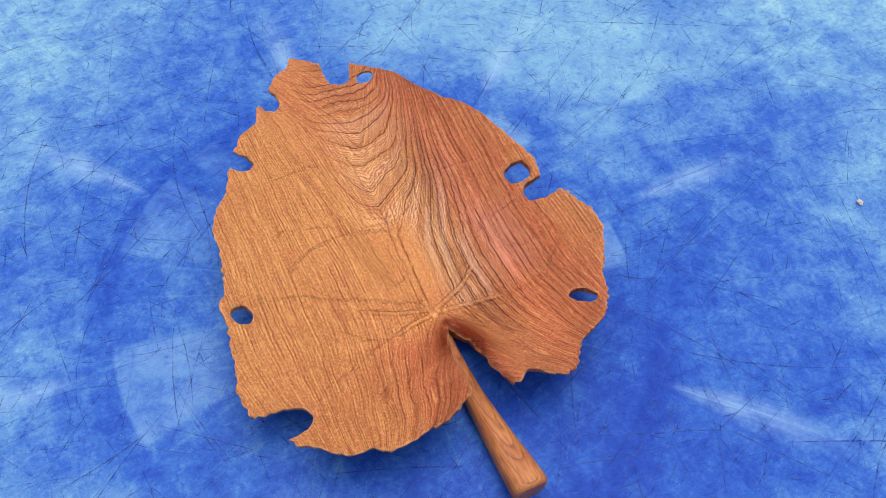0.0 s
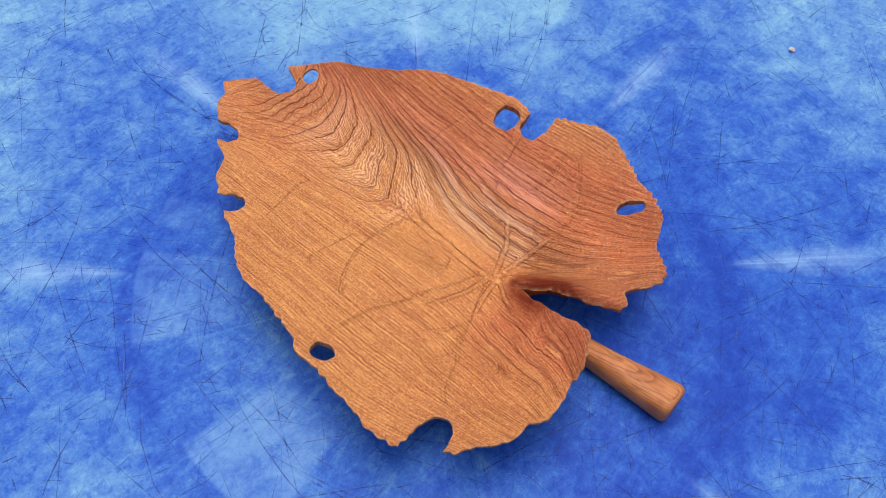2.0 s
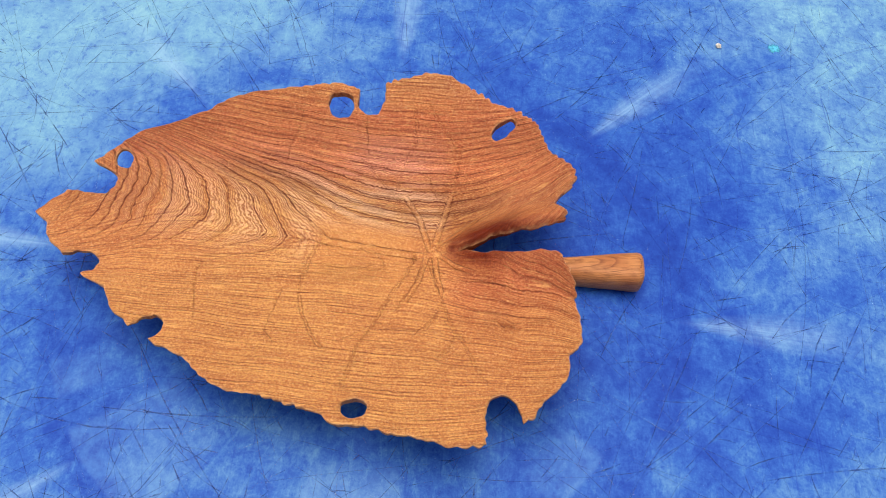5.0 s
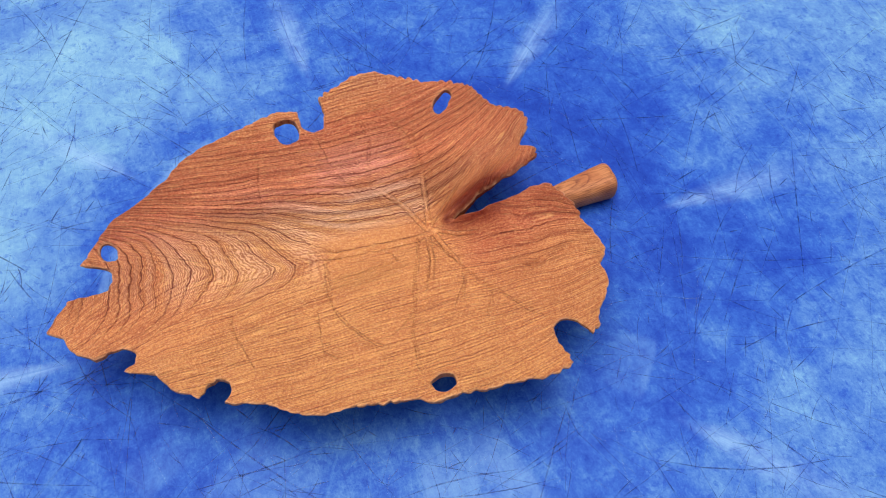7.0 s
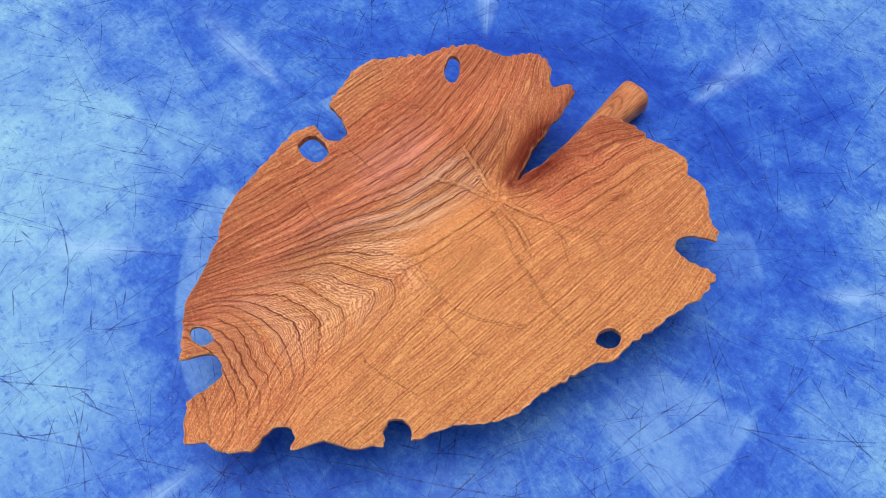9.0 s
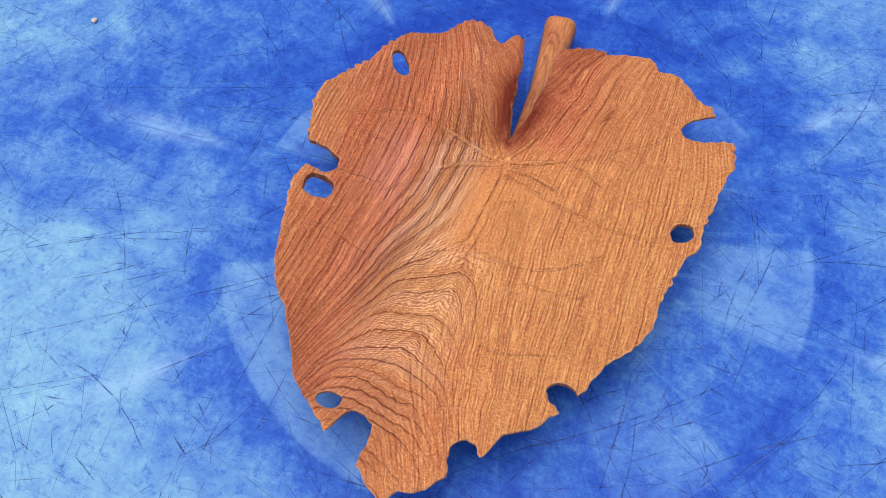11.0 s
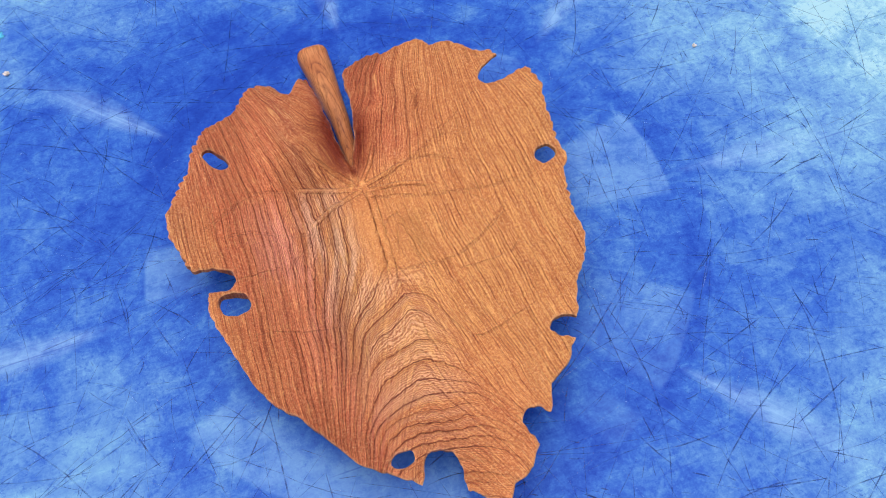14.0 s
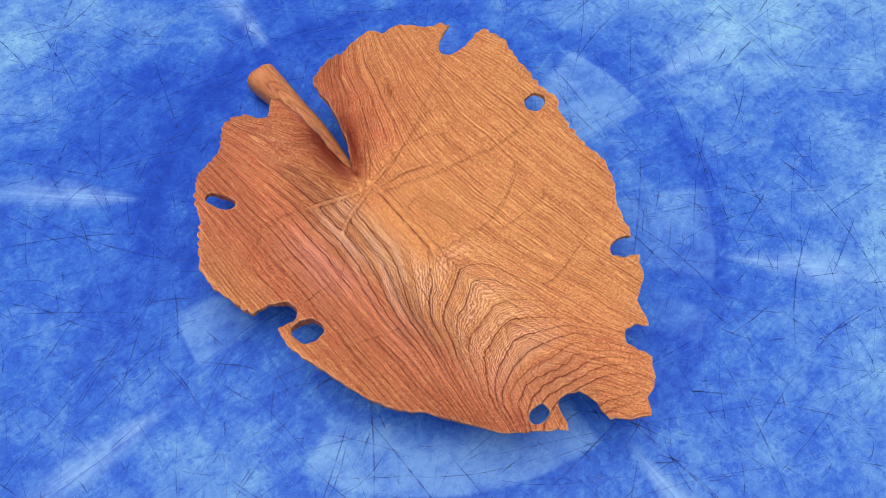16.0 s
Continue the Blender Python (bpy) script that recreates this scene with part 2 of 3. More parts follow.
    # yellow flecks along the grain, with its glints painted in
    glint = m.step(dash, 0.44, 0.34)
    tone = m.add(m.mul(big, 0.16), m.add(m.mul(stripe, 0.18), m.add(m.mul(fibre, 0.34), m.add(m.mul(fine, 0.08), m.add(m.mul(m.step(sand, 0.36, 0.64), 0.15), 0.078)))))
    tone = m.add(m.mul(tone, m.sub(1.0, m.mul(m.attr("calm"), 0.6))), m.mul(m.attr("calm"), 0.325))
    base = m.ramp(tone, [(0.35, (0.34, 0.094, 0.036)), (0.44, (0.46, 0.154, 0.055)), (0.53, (0.55, 0.211, 0.070)), (0.63, (0.70, 0.340, 0.114))])
    straw = m.mul(m.mul(m.attr("cream"), m.math("SUBTRACT", 1.0, m.attr("grey"), clamp=True)), m.step(m.noise(m.xyz(m.mul(ring, 1.3), m.mul(along, 22), 9.0), 1.0, 2, 0.5), 0.36, 0.6, 0.12, 1.0))
    base = m.mix(m.mul(straw, m.step(fine, 0.1, 0.95, m.step(along, 0.055, 0.085, 0.45, 0.12), m.step(along, 0.055, 0.085, 0.95, 0.62))), base, (0.93, 0.58, 0.36))
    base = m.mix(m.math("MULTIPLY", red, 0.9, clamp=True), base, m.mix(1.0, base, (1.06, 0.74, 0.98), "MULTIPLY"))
    dusk = m.mul(m.attr("dusk"), m.step(m.noise(p, 55, 4, 0.6), 0.3, 0.6, 0.7, 1.0))     # wood darkened beside the slit: its shade and pooled finish, put into the colour
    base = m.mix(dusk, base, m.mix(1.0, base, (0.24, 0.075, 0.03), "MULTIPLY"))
    base = m.mix(m.math("MULTIPLY", m.attr("grey"), 1.0, clamp=True), base, m.mix(1.0, base, (0.60, 0.54, 0.68), "MULTIPLY"))
    base = m.mix(m.mul(m.mul(glint, m.step(bold, 0.0, 1.0, 0.48, 0.42)), m.mul(m.sub(1.0, dusk), m.sub(1.0, m.mul(m.attr("calm"), 0.6)))), base, (0.92, 0.52, 0.19))
    base = m.mix(m.mul(m.step(m.noise(p, 900, 2, 0.6), 0.55, 0.68, 0.0, 0.34), m.math("SUBTRACT", 1.0, m.mul(dusk, 1.6), clamp=True)), base, (0.96, 0.58, 0.30))      # pale raised grain
    contrast = m.step(bold, 0.0, 0.9, 0.20, 0.86)
    dark = m.add(m.mul(line, contrast), m.add(m.mul(m.mul(pores, m.step(big, 0.35, 0.65, 0.5, 1.2)), m.step(bold, 0.0, 1.0, 0.20, 0.30)), m.mul(tail, m.mul(bold, 0.25))))
    dark = m.add(dark, m.mul(m.sub(1.0, fine), m.add(m.step(bold, 0.0, 1.0, 0.04, 0.22), m.mul(straw, 0.16))))
    dark = m.add(dark, m.mul(combed, m.step(bold, 0.0, 0.8, 0.72, 0.40)))
    dark = m.mul(m.mul(dark, m.sub(1.0, m.mul(m.attr("band"), 0.8))), m.sub(1.0, m.mul(m.attr("calm"), 0.72)))
    col = m.mix(m.math("MINIMUM", dark, 0.9), base, (0.20, 0.042, 0.024))
    seam = m.add(m.attr("seam"), m.mul(m.sub(m.noise(p, 400, 2), 0.5), 0.6))
    seam = m.mul(m.step(seam, 0.05, 0.62, 1.0, 0.0), m.step(m.noise(p, 90, 2), 0.3, 0.55, 0.55, 1.0))
    col = m.mix(m.mul(seam, 0.7), col, (0.16, 0.04, 0.018))
    wcut = m.add(cut, m.mul(m.sub(m.noise(p, 500, 2), 0.5), 0.5))
    scribe = m.mul(m.step(wcut, 0.15, 0.6, 1.0, 0.0), m.step(m.noise(p, 90, 3, 0.6), 0.38, 0.58, 0.15, 1.0))
    col = m.mix(m.mul(scribe, m.step(bold, 0.0, 0.7, 0.56, 0.62)), col, (0.22, 0.05, 0.024))
    # pale line on the rim's edge: wear, with its highlight put into the colour
    worn = m.attr("worn")
    col = m.mix(m.mul(worn, m.step(m.noise(p, 260, 3), 0.35, 0.6, 0.1, 0.55)), col, (0.86, 0.50, 0.25))
    h = m.add(m.mul(line, m.step(bold, 0.0, 1.0, -0.3, -1.0)), m.add(m.mul(m.add(pores, combed), -0.3), m.add(m.mul(fibre, 0.25), m.add(m.mul(sand, 0.75), m.mul(fine, m.step(bold, 0.0, 1.0, 0.06, 0.4))))))
    h = m.sub(h, m.mul(seam, 0.8))
    h = m.sub(h, m.mul(m.step(wcut, 0.1, 0.9, 1.0, 0.0), 0.6))
    nrm = m.bump(h, 0.95, 0.0008)
    rough = m.step(fibre, 0.2, 0.8, 0.30, 0.46)
    return m.finish(col, rough, nrm, Specular_IOR_Level=0.18)


def stem_wood():
    m = Nodes("oiled_stem_wood")
    p = m.object()
    x, y, z = m.split(p)
    w = m.noise(p, 30, 3, 0.55)
    deep = m.add(m.sub(z, 0.034), m.mul(m.add(y, 0.10), 0.16))
    side = m.add(x, 0.003)
    ring = m.add(m.mul(m.math("SQRT", m.add(m.mul(side, side), m.mul(deep, deep))), 760), m.mul(w, 2.2))
    fr = m.math("FRACT", ring)
    line = m.math("MAXIMUM", m.step(fr, 0.0, 0.35, 0.9, 0.0), m.step(fr, 0.9, 1.0))
    fibre = m.noise(m.map(p, 0, (1100, 90, 1100)), 1.0, 3, 0.65)
    base = m.ramp(m.noise(p, 40, 3, 0.5), [(0.3, (0.40, 0.128, 0.044)), (0.7, (0.56, 0.235, 0.088))])
    late = m.noise(m.xyz(m.mul(m.math("FLOOR", ring), 5.7), 0.0, 0.0), 1.0, 1, 0.5)
    col = m.mix(m.add(m.mul(line, m.step(late, 0.3, 0.7, 0.35, 0.8)), m.mul(m.step(fibre, 0.46, 0.62), 0.42)), base, (0.16, 0.042, 0.018))
    nrm = m.bump(m.add(m.mul(line, -0.5), m.mul(fibre, 0.4)), 0.4, 0.0004)
    return m.finish(col, 0.42, nrm, Specular_IOR_Level=0.25)


def scratch_paint():
    m = Nodes("scratched_plastic")
    c = m.noise(m.object(), 60, 2)
    a = m.noise(m.object(), 120, 3)
    return m.finish(m.ramp(c, [(0.3, (0.005, 0.045, 0.29)), (0.7, (0.009, 0.075, 0.38))]), 0.5, Alpha=m.step(a, 0.35, 0.65, 0.10, 0.62))


def pale_scratch():
    m = Nodes("pale_scratched_plastic")
    a = m.noise(m.object(), 120, 3)
    return m.finish((0.30, 0.52, 0.80), 0.5, Alpha=m.step(a, 0.35, 0.65, 0.03, 0.24))


def turquoise_paint():
    m = Nodes("faded_turquoise_paint")
    p = m.object()
    q = m.sub(m.math("SQRT", m.add(m.math("POWER", m.sub(m.split(p)[0], 0.2345), 2.0), m.math("POWER", m.sub(m.split(p)[1], -0.2725), 2.0))), m.mul(m.noise(p, 300, 4), 0.004))
    return m.finish(m.ramp(m.noise(p, 400, 3), [(0.3, (0.05, 0.42, 0.72)), (0.7, (0.10, 0.60, 0.80))]), 0.5, Alpha=m.mul(m.step(q, 0.0005, 0.0042, 0.9, 0.0), m.step(m.noise(p, 500, 3), 0.3, 0.6, 0.5, 1.0)))


def concrete():
    m = Nodes("grey_concrete")
    p = m.object()
    c = m.add(m.mul(m.noise(p, 0.8, 5, 0.6), 0.6), m.mul(m.noise(p, 60, 4, 0.65), 0.4))
    return m.finish(m.ramp(c, [(0.35, (0.20, 0.19, 0.175)), (0.65, (0.36, 0.345, 0.32))]), 0.85, m.bump(m.noise(p, 180, 4), 0.4, 0.002))


def crumb_stone():
    m = Nodes("pale_grit")
    c = m.noise(m.object(), 900, 3)
    return m.finish(m.ramp(c, [(0.3, (0.42, 0.33, 0.26)), (0.7, (0.75, 0.72, 0.68))]), 0.8)


PLASTIC, WOOD, STEM, SCRATCH, PALE, GRIT, TURQUOISE, CONCRETE = blue_plastic(), elm_wood(), stem_wood(), scratch_paint(), pale_scratch(), crumb_stone(), turquoise_paint(), concrete()


def part(name, bm, material, parent, label=""):
    me = bpy.data.meshes.new(name)
    bm.to_mesh(me)
    bm.free()
    me.materials.append(material)
    for f in me.polygons:
        f.use_smooth = True
    ob = new(name, me)
    ob.parent = parent
    return tagged(ob, label)


# ---- the table: a round moulded drum with a flat top ----
def drum(name, radius, height):
    bm = bmesh.new()
    prof = [(0.02, 0.0), (radius - 0.02, 0.0), (radius - 0.008, -0.003), (radius, -0.012), (radius, -0.06), (radius - 0.015, -0.075), (radius - 0.02, -height)]
    n, rings = 128, []
    for r, z in prof:
        rings.append([bm.verts.new((r * math.cos(a * math.tau / n), r * math.sin(a * math.tau / n), z)) for a in range(n)])
    bm.faces.new(rings[0])
    for lo, hi in zip(rings, rings[1:]):
        for k in range(n):
            bm.faces.new((lo[k], hi[k], hi[(k + 1) % n], lo[(k + 1) % n]))
    me = bpy.data.meshes.new(name)
    bm.to_mesh(me)
    bm.free()
    me.materials.append(PLASTIC)
    ob = new(name, me)
    ob.location = (*CENTRE, 0)
    return ob


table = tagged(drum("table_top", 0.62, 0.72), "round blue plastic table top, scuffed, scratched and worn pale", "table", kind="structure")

# ---- the ground on which the table stands ----
ground_mesh = bpy.data.meshes.new("ground")
ground_mesh.from_pydata([(-400, -400, -0.72), (400, -400, -0.72), (400, 400, -0.72), (-400, 400, -0.72)], [], [(0, 1, 2, 3)])
ground_mesh.materials.append(CONCRETE)
tagged(new("ground", ground_mesh), "plain grey concrete ground under the table", "ground", kind="structure")

# ---- the leaf dish ----
# outline: bearing in degrees from the tip's axis, and reach in millimetres
RIM_EAST = [(0, 206), (6, 196.5), (8.4, 191.5), (11.4, 187), (14.7, 181), (17, 174.5), (19.5, 168), (22.3, 163), (24.6, 158.5), (28, 155.5), (32.5, 150.5), (35, 147),
            (38.3, 140.5), (42, 135), (46, 129.5), (52, 124), (55, 121), (58, 117), (60, 112), (68, 110), (72, 111), (79, 111), (83, 112.5), (91, 110), (98, 105), (104, 101),
            (109, 98), (115, 99), (120, 98), (125, 97.5), (129, 95), (134, 90), (140, 87.5), (147, 90), (150, 92), (154, 91), (158, 85), (160, 77), (163, 72), (167, 73), (170, 76.5), (173, 76)]
RIM_WEST = [(184, 68), (190, 69), (193, 72), (196, 76), (199, 81), (205, 88), (211, 93.5), (214, 98.5), (218, 106), (222, 109), (225, 108.5), (229, 116), (233, 119.5), (238, 121), (242, 126.5),
            (247, 128), (254, 134), (263, 133.5), (266, 130), (271, 128), (280, 127), (284, 129), (287, 131.5), (290.4, 129), (297, 131), (304, 137.5), (310, 147), (314, 150.5), (321, 153.5), (326, 162),
            (329, 167), (333, 174), (336, 178), (340, 180), (343, 190), (348.7, 204), (350, 209), (353.5, 213.5), (355, 219), (356, 217.5), (358, 210.5)]
# bites: from point to point with two radii; holes: middle, half axes, turn, squareness
BITES = [((6.5, 190.5), (8.5, 214), 8.6, 10.5), ((8.5, 193), (15, 214), 7.4, 8.4), ((-47, 184.5), (-55, 205), 7.4, 8.6), ((-80.5, 139.8), (-95, 152.5), 6.7, 5.8),
         ((-107.5, -43.5), (-128, -46.5), 7.8, 10.8), ((89.5, 46.6), (114, 45.5), 7.6, 8.8)]
HOLES = [((85.6, 64.5), 8.0, 7.7, 12, 2.7), ((76.5, -37.3), 8.2, 4.7, -48, 2.4), ((-115, 30.2), 5.9, 6.4, 10, 2.1), ((23.6, 181.6), 6.3, 4.5, 5, 2.2)]


def reach(bearing):
    a = np.array([q[0] for q in RIM_EAST + RIM_WEST], float)
    r = np.array([q[1] for q in RIM_EAST + RIM_WEST], float)
    a, r = np.r_[a - 360, a, a + 360], np.r_[r, r, r]
    return np.interp(bearing % 360, a, r)


def smooth_reach(bearing):
    return sum(reach(bearing + d) for d in range(-24, 25, 6)) / 9


def wave_noise(x, y, scale, seed):
    """Cheap smooth noise from a few sines, about -1 to 1."""
    rng = np.random.default_rng(seed)
    out = 0
    for k in range(7):
        a, f, p = rng.uniform(0, math.tau), rng.uniform(0.6, 1.7) / scale, rng.uniform(0, math.tau)
        out = out + np.sin(math.tau * f * (x * math.cos(a) + y * math.sin(a)) + p)
    return out / 3.2


def capsule(x, y, a, b, ra, rb):
    ax, ay, bx, by = *a, *b
    t = np.clip(((x - ax) * (bx - ax) + (y - ay) * (by - ay)) / ((bx - ax) ** 2 + (by - ay) ** 2), 0, 1)
    return np.hypot(x - ax - t * (bx - ax), y - ay - t * (by - ay)) - (ra + (rb - ra) * t)


def slit_side(x, y):
    """How far a point lies beside the slit that leads in to the stem."""
    mid = np.interp(-y, [15, 20, 33, 48, 60, 75], [-3.0, -3.5, -5.2, -6.2, -5.5, -4.0])
    return np.abs(x - mid) - np.interp(-y, [17, 22, 33, 48, 60, 75, 90], [0.0, 2.6, 6.2, 8.6, 9.0, 12.0, 16.0])


def shape(x, y):
    """Signed distance to the blade's edge in millimetres, negative inside."""
    bearing = np.degrees(np.arctan2(x, y)) % 360
    r = np.hypot(x, y)
    arc = np.radians(bearing) * 110
    beat = arc / 6.6 + 0.9 * np.sin(arc / 19) + 0.5 * np.sin(arc / 7.7)
    scallop = 2.0 * np.abs(np.sin(math.pi * beat)) ** 0.7 - 1.3
    teeth = scallop * (0.75 + 0.35 * np.sin(arc / 9.1)) + 0.45 * np.sin(arc / 1.1 + 2 * np.sin(arc / 11))
    plain = np.exp(-(((bearing - 33) / 16) ** 2)) + np.exp(-(((bearing - 132) / 8) ** 2)) + 0.9 * np.exp(-(((bearing - 300) / 28) ** 2))
    teeth = teeth * (1.0 - 0.75 * np.clip(plain, 0, 1)) + (0.25 + 0.45 * np.exp(-(((bearing - 305) / 26) ** 2))) * wave_noise(arc, 0 * arc, 6.5, 41) + 0.16 * np.exp(-(((bearing - 300) / 30) ** 2)) * wave_noise(arc, 0 * arc, 2.0, 42)
    slope = np.gradient(np.array([reach(b) for b in range(361)]))
    steep = np.interp(bearing, np.arange(361), slope) * 57.3 / np.maximum(reach(bearing), 1)
    d = (r - reach(bearing) - 0.8 * teeth - 0.4 * wave_noise(x, y, 13, 3)) / np.sqrt(1 + np.minimum(steep, 2) ** 2)
    wob = 0.7 * wave_noise(x, y, 9, 5)
    for a, b, ra, rb in BITES:
        d = np.maximum(d, -(capsule(x, y, a, b, ra, rb) + wob))
    for (cx, cy), ha, hb, turn, k in HOLES:
        c, s = math.cos(radians(turn)), math.sin(radians(turn))
        u, v = (x - cx) * c + (y - cy) * s, -(x - cx) * s + (y - cy) * c
        d = np.maximum(d, -(((np.abs(u / ha) ** k + np.abs(v / hb) ** k) ** (1 / k) - 1) * min(ha, hb) + 0.5 * wob))
    slit = np.maximum(slit_side(x, y) + 0.8 * wob, y + 17)
    return np.maximum(d, -slit)


VEINS = []


def vein(width, *points):
    VEINS.append((width, points))


vein(1.3, (-3, 63), (3, 71), (11, 76), (19, 87))
vein(1.3, (-7, 64), (-7, 78), (-10, 100), (-12, 123))
vein(1.2, (-12, 30), (-15, 26), (-20, 26), (-23, 38), (-27, 54), (-31, 73))
vein(1.0, (22, -4), (29, -2), (37, 1), (48, 9))
vein(1.0, (19, 17), (25, 22), (31, 24), (44, 24), (56, 19), (66, 16), (75, 16), (88, 18))
vein(1.0, (31, 26), (44, 38), (54, 48))
vein(1.0, (24, -2), (35, -4), (42, -10), (52, -12), (62, -12), (72, -5), (78, 0), (91, 9))
vein(1.2, (90, -6), (78, -3))
vein(1.2, (100, 51), (85, 49), (57, 44))
vein(1.2, (78, 87), (64, 89), (46, 92), (31, 93))
vein(1.0, (-10, 2), (-24, -4), (-35, -8), (-46, -12), (-53, -14), (-61, -18), (-71, -15), (-80, -9))
vein(1.0, (-43, -9), (-60, -2))
vein(1.0, (-53, -12), (-65, -21), (-80, -28), (-93, -35))
vein(1.2, (-12, 3), (-25, 7), (-48, 16))
vein(1.0, (-10, 9), (-23, 13), (-39, 21), (-56, 26), (-79, 35), (-103, 38))
vein(1.2, (-57, 26), (-69, 38), (-73, 43))
vein(1.0, (-9, 66), (-23, 69), (-40, 71), (-58, 67), (-70, 60), (-80, 53))
vein(1.2, (-43, 80), (-49, 81), (-64, 83), (-72, 83), (-80, 78))
vein(1.2, (-33, 126), (-41, 127), (-57, 124), (-72, 120))
vein(1.2, (-36, -9), (-51, -5), (-66, 6))
vein(1.3, (-57, -48), (-56, -41), (-52, -38), (-56, -43), (-60, -44))
vein(2.0, (-6.2, 3), (-5.6, 14), (-4.2, 39), (-3.2, 58), (2, 69), (9, 75))
# raised ribs beside the middle: points and half width
RIBS = [(2.3, (-6, -4), (-8.3, 10), (-7.2, 35), (-5.8, 62), (-5.2, 74)), (1.7, (-3, 1), (18, 9), (34, 21)), (1.7, (-2, -1), (16, -5), (38, -10)), (1.5, (-7, 2), (-28, 6), (-46, 13)),
        (1.6, (-6, -2), (-24, -5), (-38, -10)), (1.3, (-4, -2), (-14, -14), (-24, -30)), (1.3, (-1, -3), (8, -14), (20, -30))]


def path_distance(x, y, pts):
    d = np.full_like(x, 99.0)
    for a, b in zip(pts, pts[1:]):
        d = np.minimum(d, capsule(x, y, a, b, 0, 0))
    return d


def vein_distance(x, y):
    """Millimetres to the nearest scribed vein."""
    out = np.full_like(x, 9.0)
    wx, wy = 0.5 * wave_noise(x, y, 12, 11) + 0.35 * wave_noise(x, y, 4, 13), 0.5 * wave_noise(x, y, 12, 12) + 0.35 * wave_noise(x, y, 4, 15)
    for width, pts in VEINS:
        out = np.minimum(out, np.abs(path_distance(x + wx, y + wy, pts) - (0.65 if width == 1.0 else 0.0)) / width)
    return out


def rib_field(x, y):
    """Height of the raised ribs round the middle, and millimetres to the lines beside them."""
    up, side = np.zeros_like(x), np.full_like(x, 9.0)
    inner = np.full_like(x, 9.0)
    for half, *pts in RIBS:
        d = path_distance(x + 0.3 * wave_noise(x, y, 10, 14), y, pts)
        left = np.hypot(x - pts[-1][0], y - pts[-1][1])
        far = np.clip(left / 10, 0, 1)
        up = np.maximum(up, far * np.exp(-((d / half) ** 2)))
        side = np.minimum(side, np.abs(d - half * (0.35 + 0.65 * far)) + 2.5 * np.clip(1 - left / 5, 0, 1))
        inner = np.minimum(inner, d - half * (0.35 + 0.65 * far))
    side = np.where(inner < -0.5, 9.0, side)
    return up, side, np.clip(-inner / 1.2, 0, 1)


def dish_height(x, y):
    bearing = np.degrees(np.arctan2(x, y)) % 360
    d = np.hypot(x, y) / smooth_reach(bearing)
    power = 1.6 - 0.75 * np.exp(-(((bearing - 182) / 34) ** 2))
    z = 14.2 + 28.6 * np.minimum(d, 1.03) ** power
    edge = np.maximum(slit_side(x, y), 0)
    z = z + np.where(x < -5, 9.0, 7.0) * np.exp(-((edge / np.where(x < -5, 19.0, 11.0)) ** 2)) * np.clip((-y - 16) / 22, 0, 1) * np.clip((100 + y) / 40, 0.2, 1)
    z = z - 3.5 * np.exp(-((x + 105) ** 2 + (y + 58) ** 2) / 900) - 3.5 * np.exp(-((x + 30) ** 2 + (y - 192) ** 2) / 700)
    return z + 0.5 * wave_noise(x, y, 38, 21)


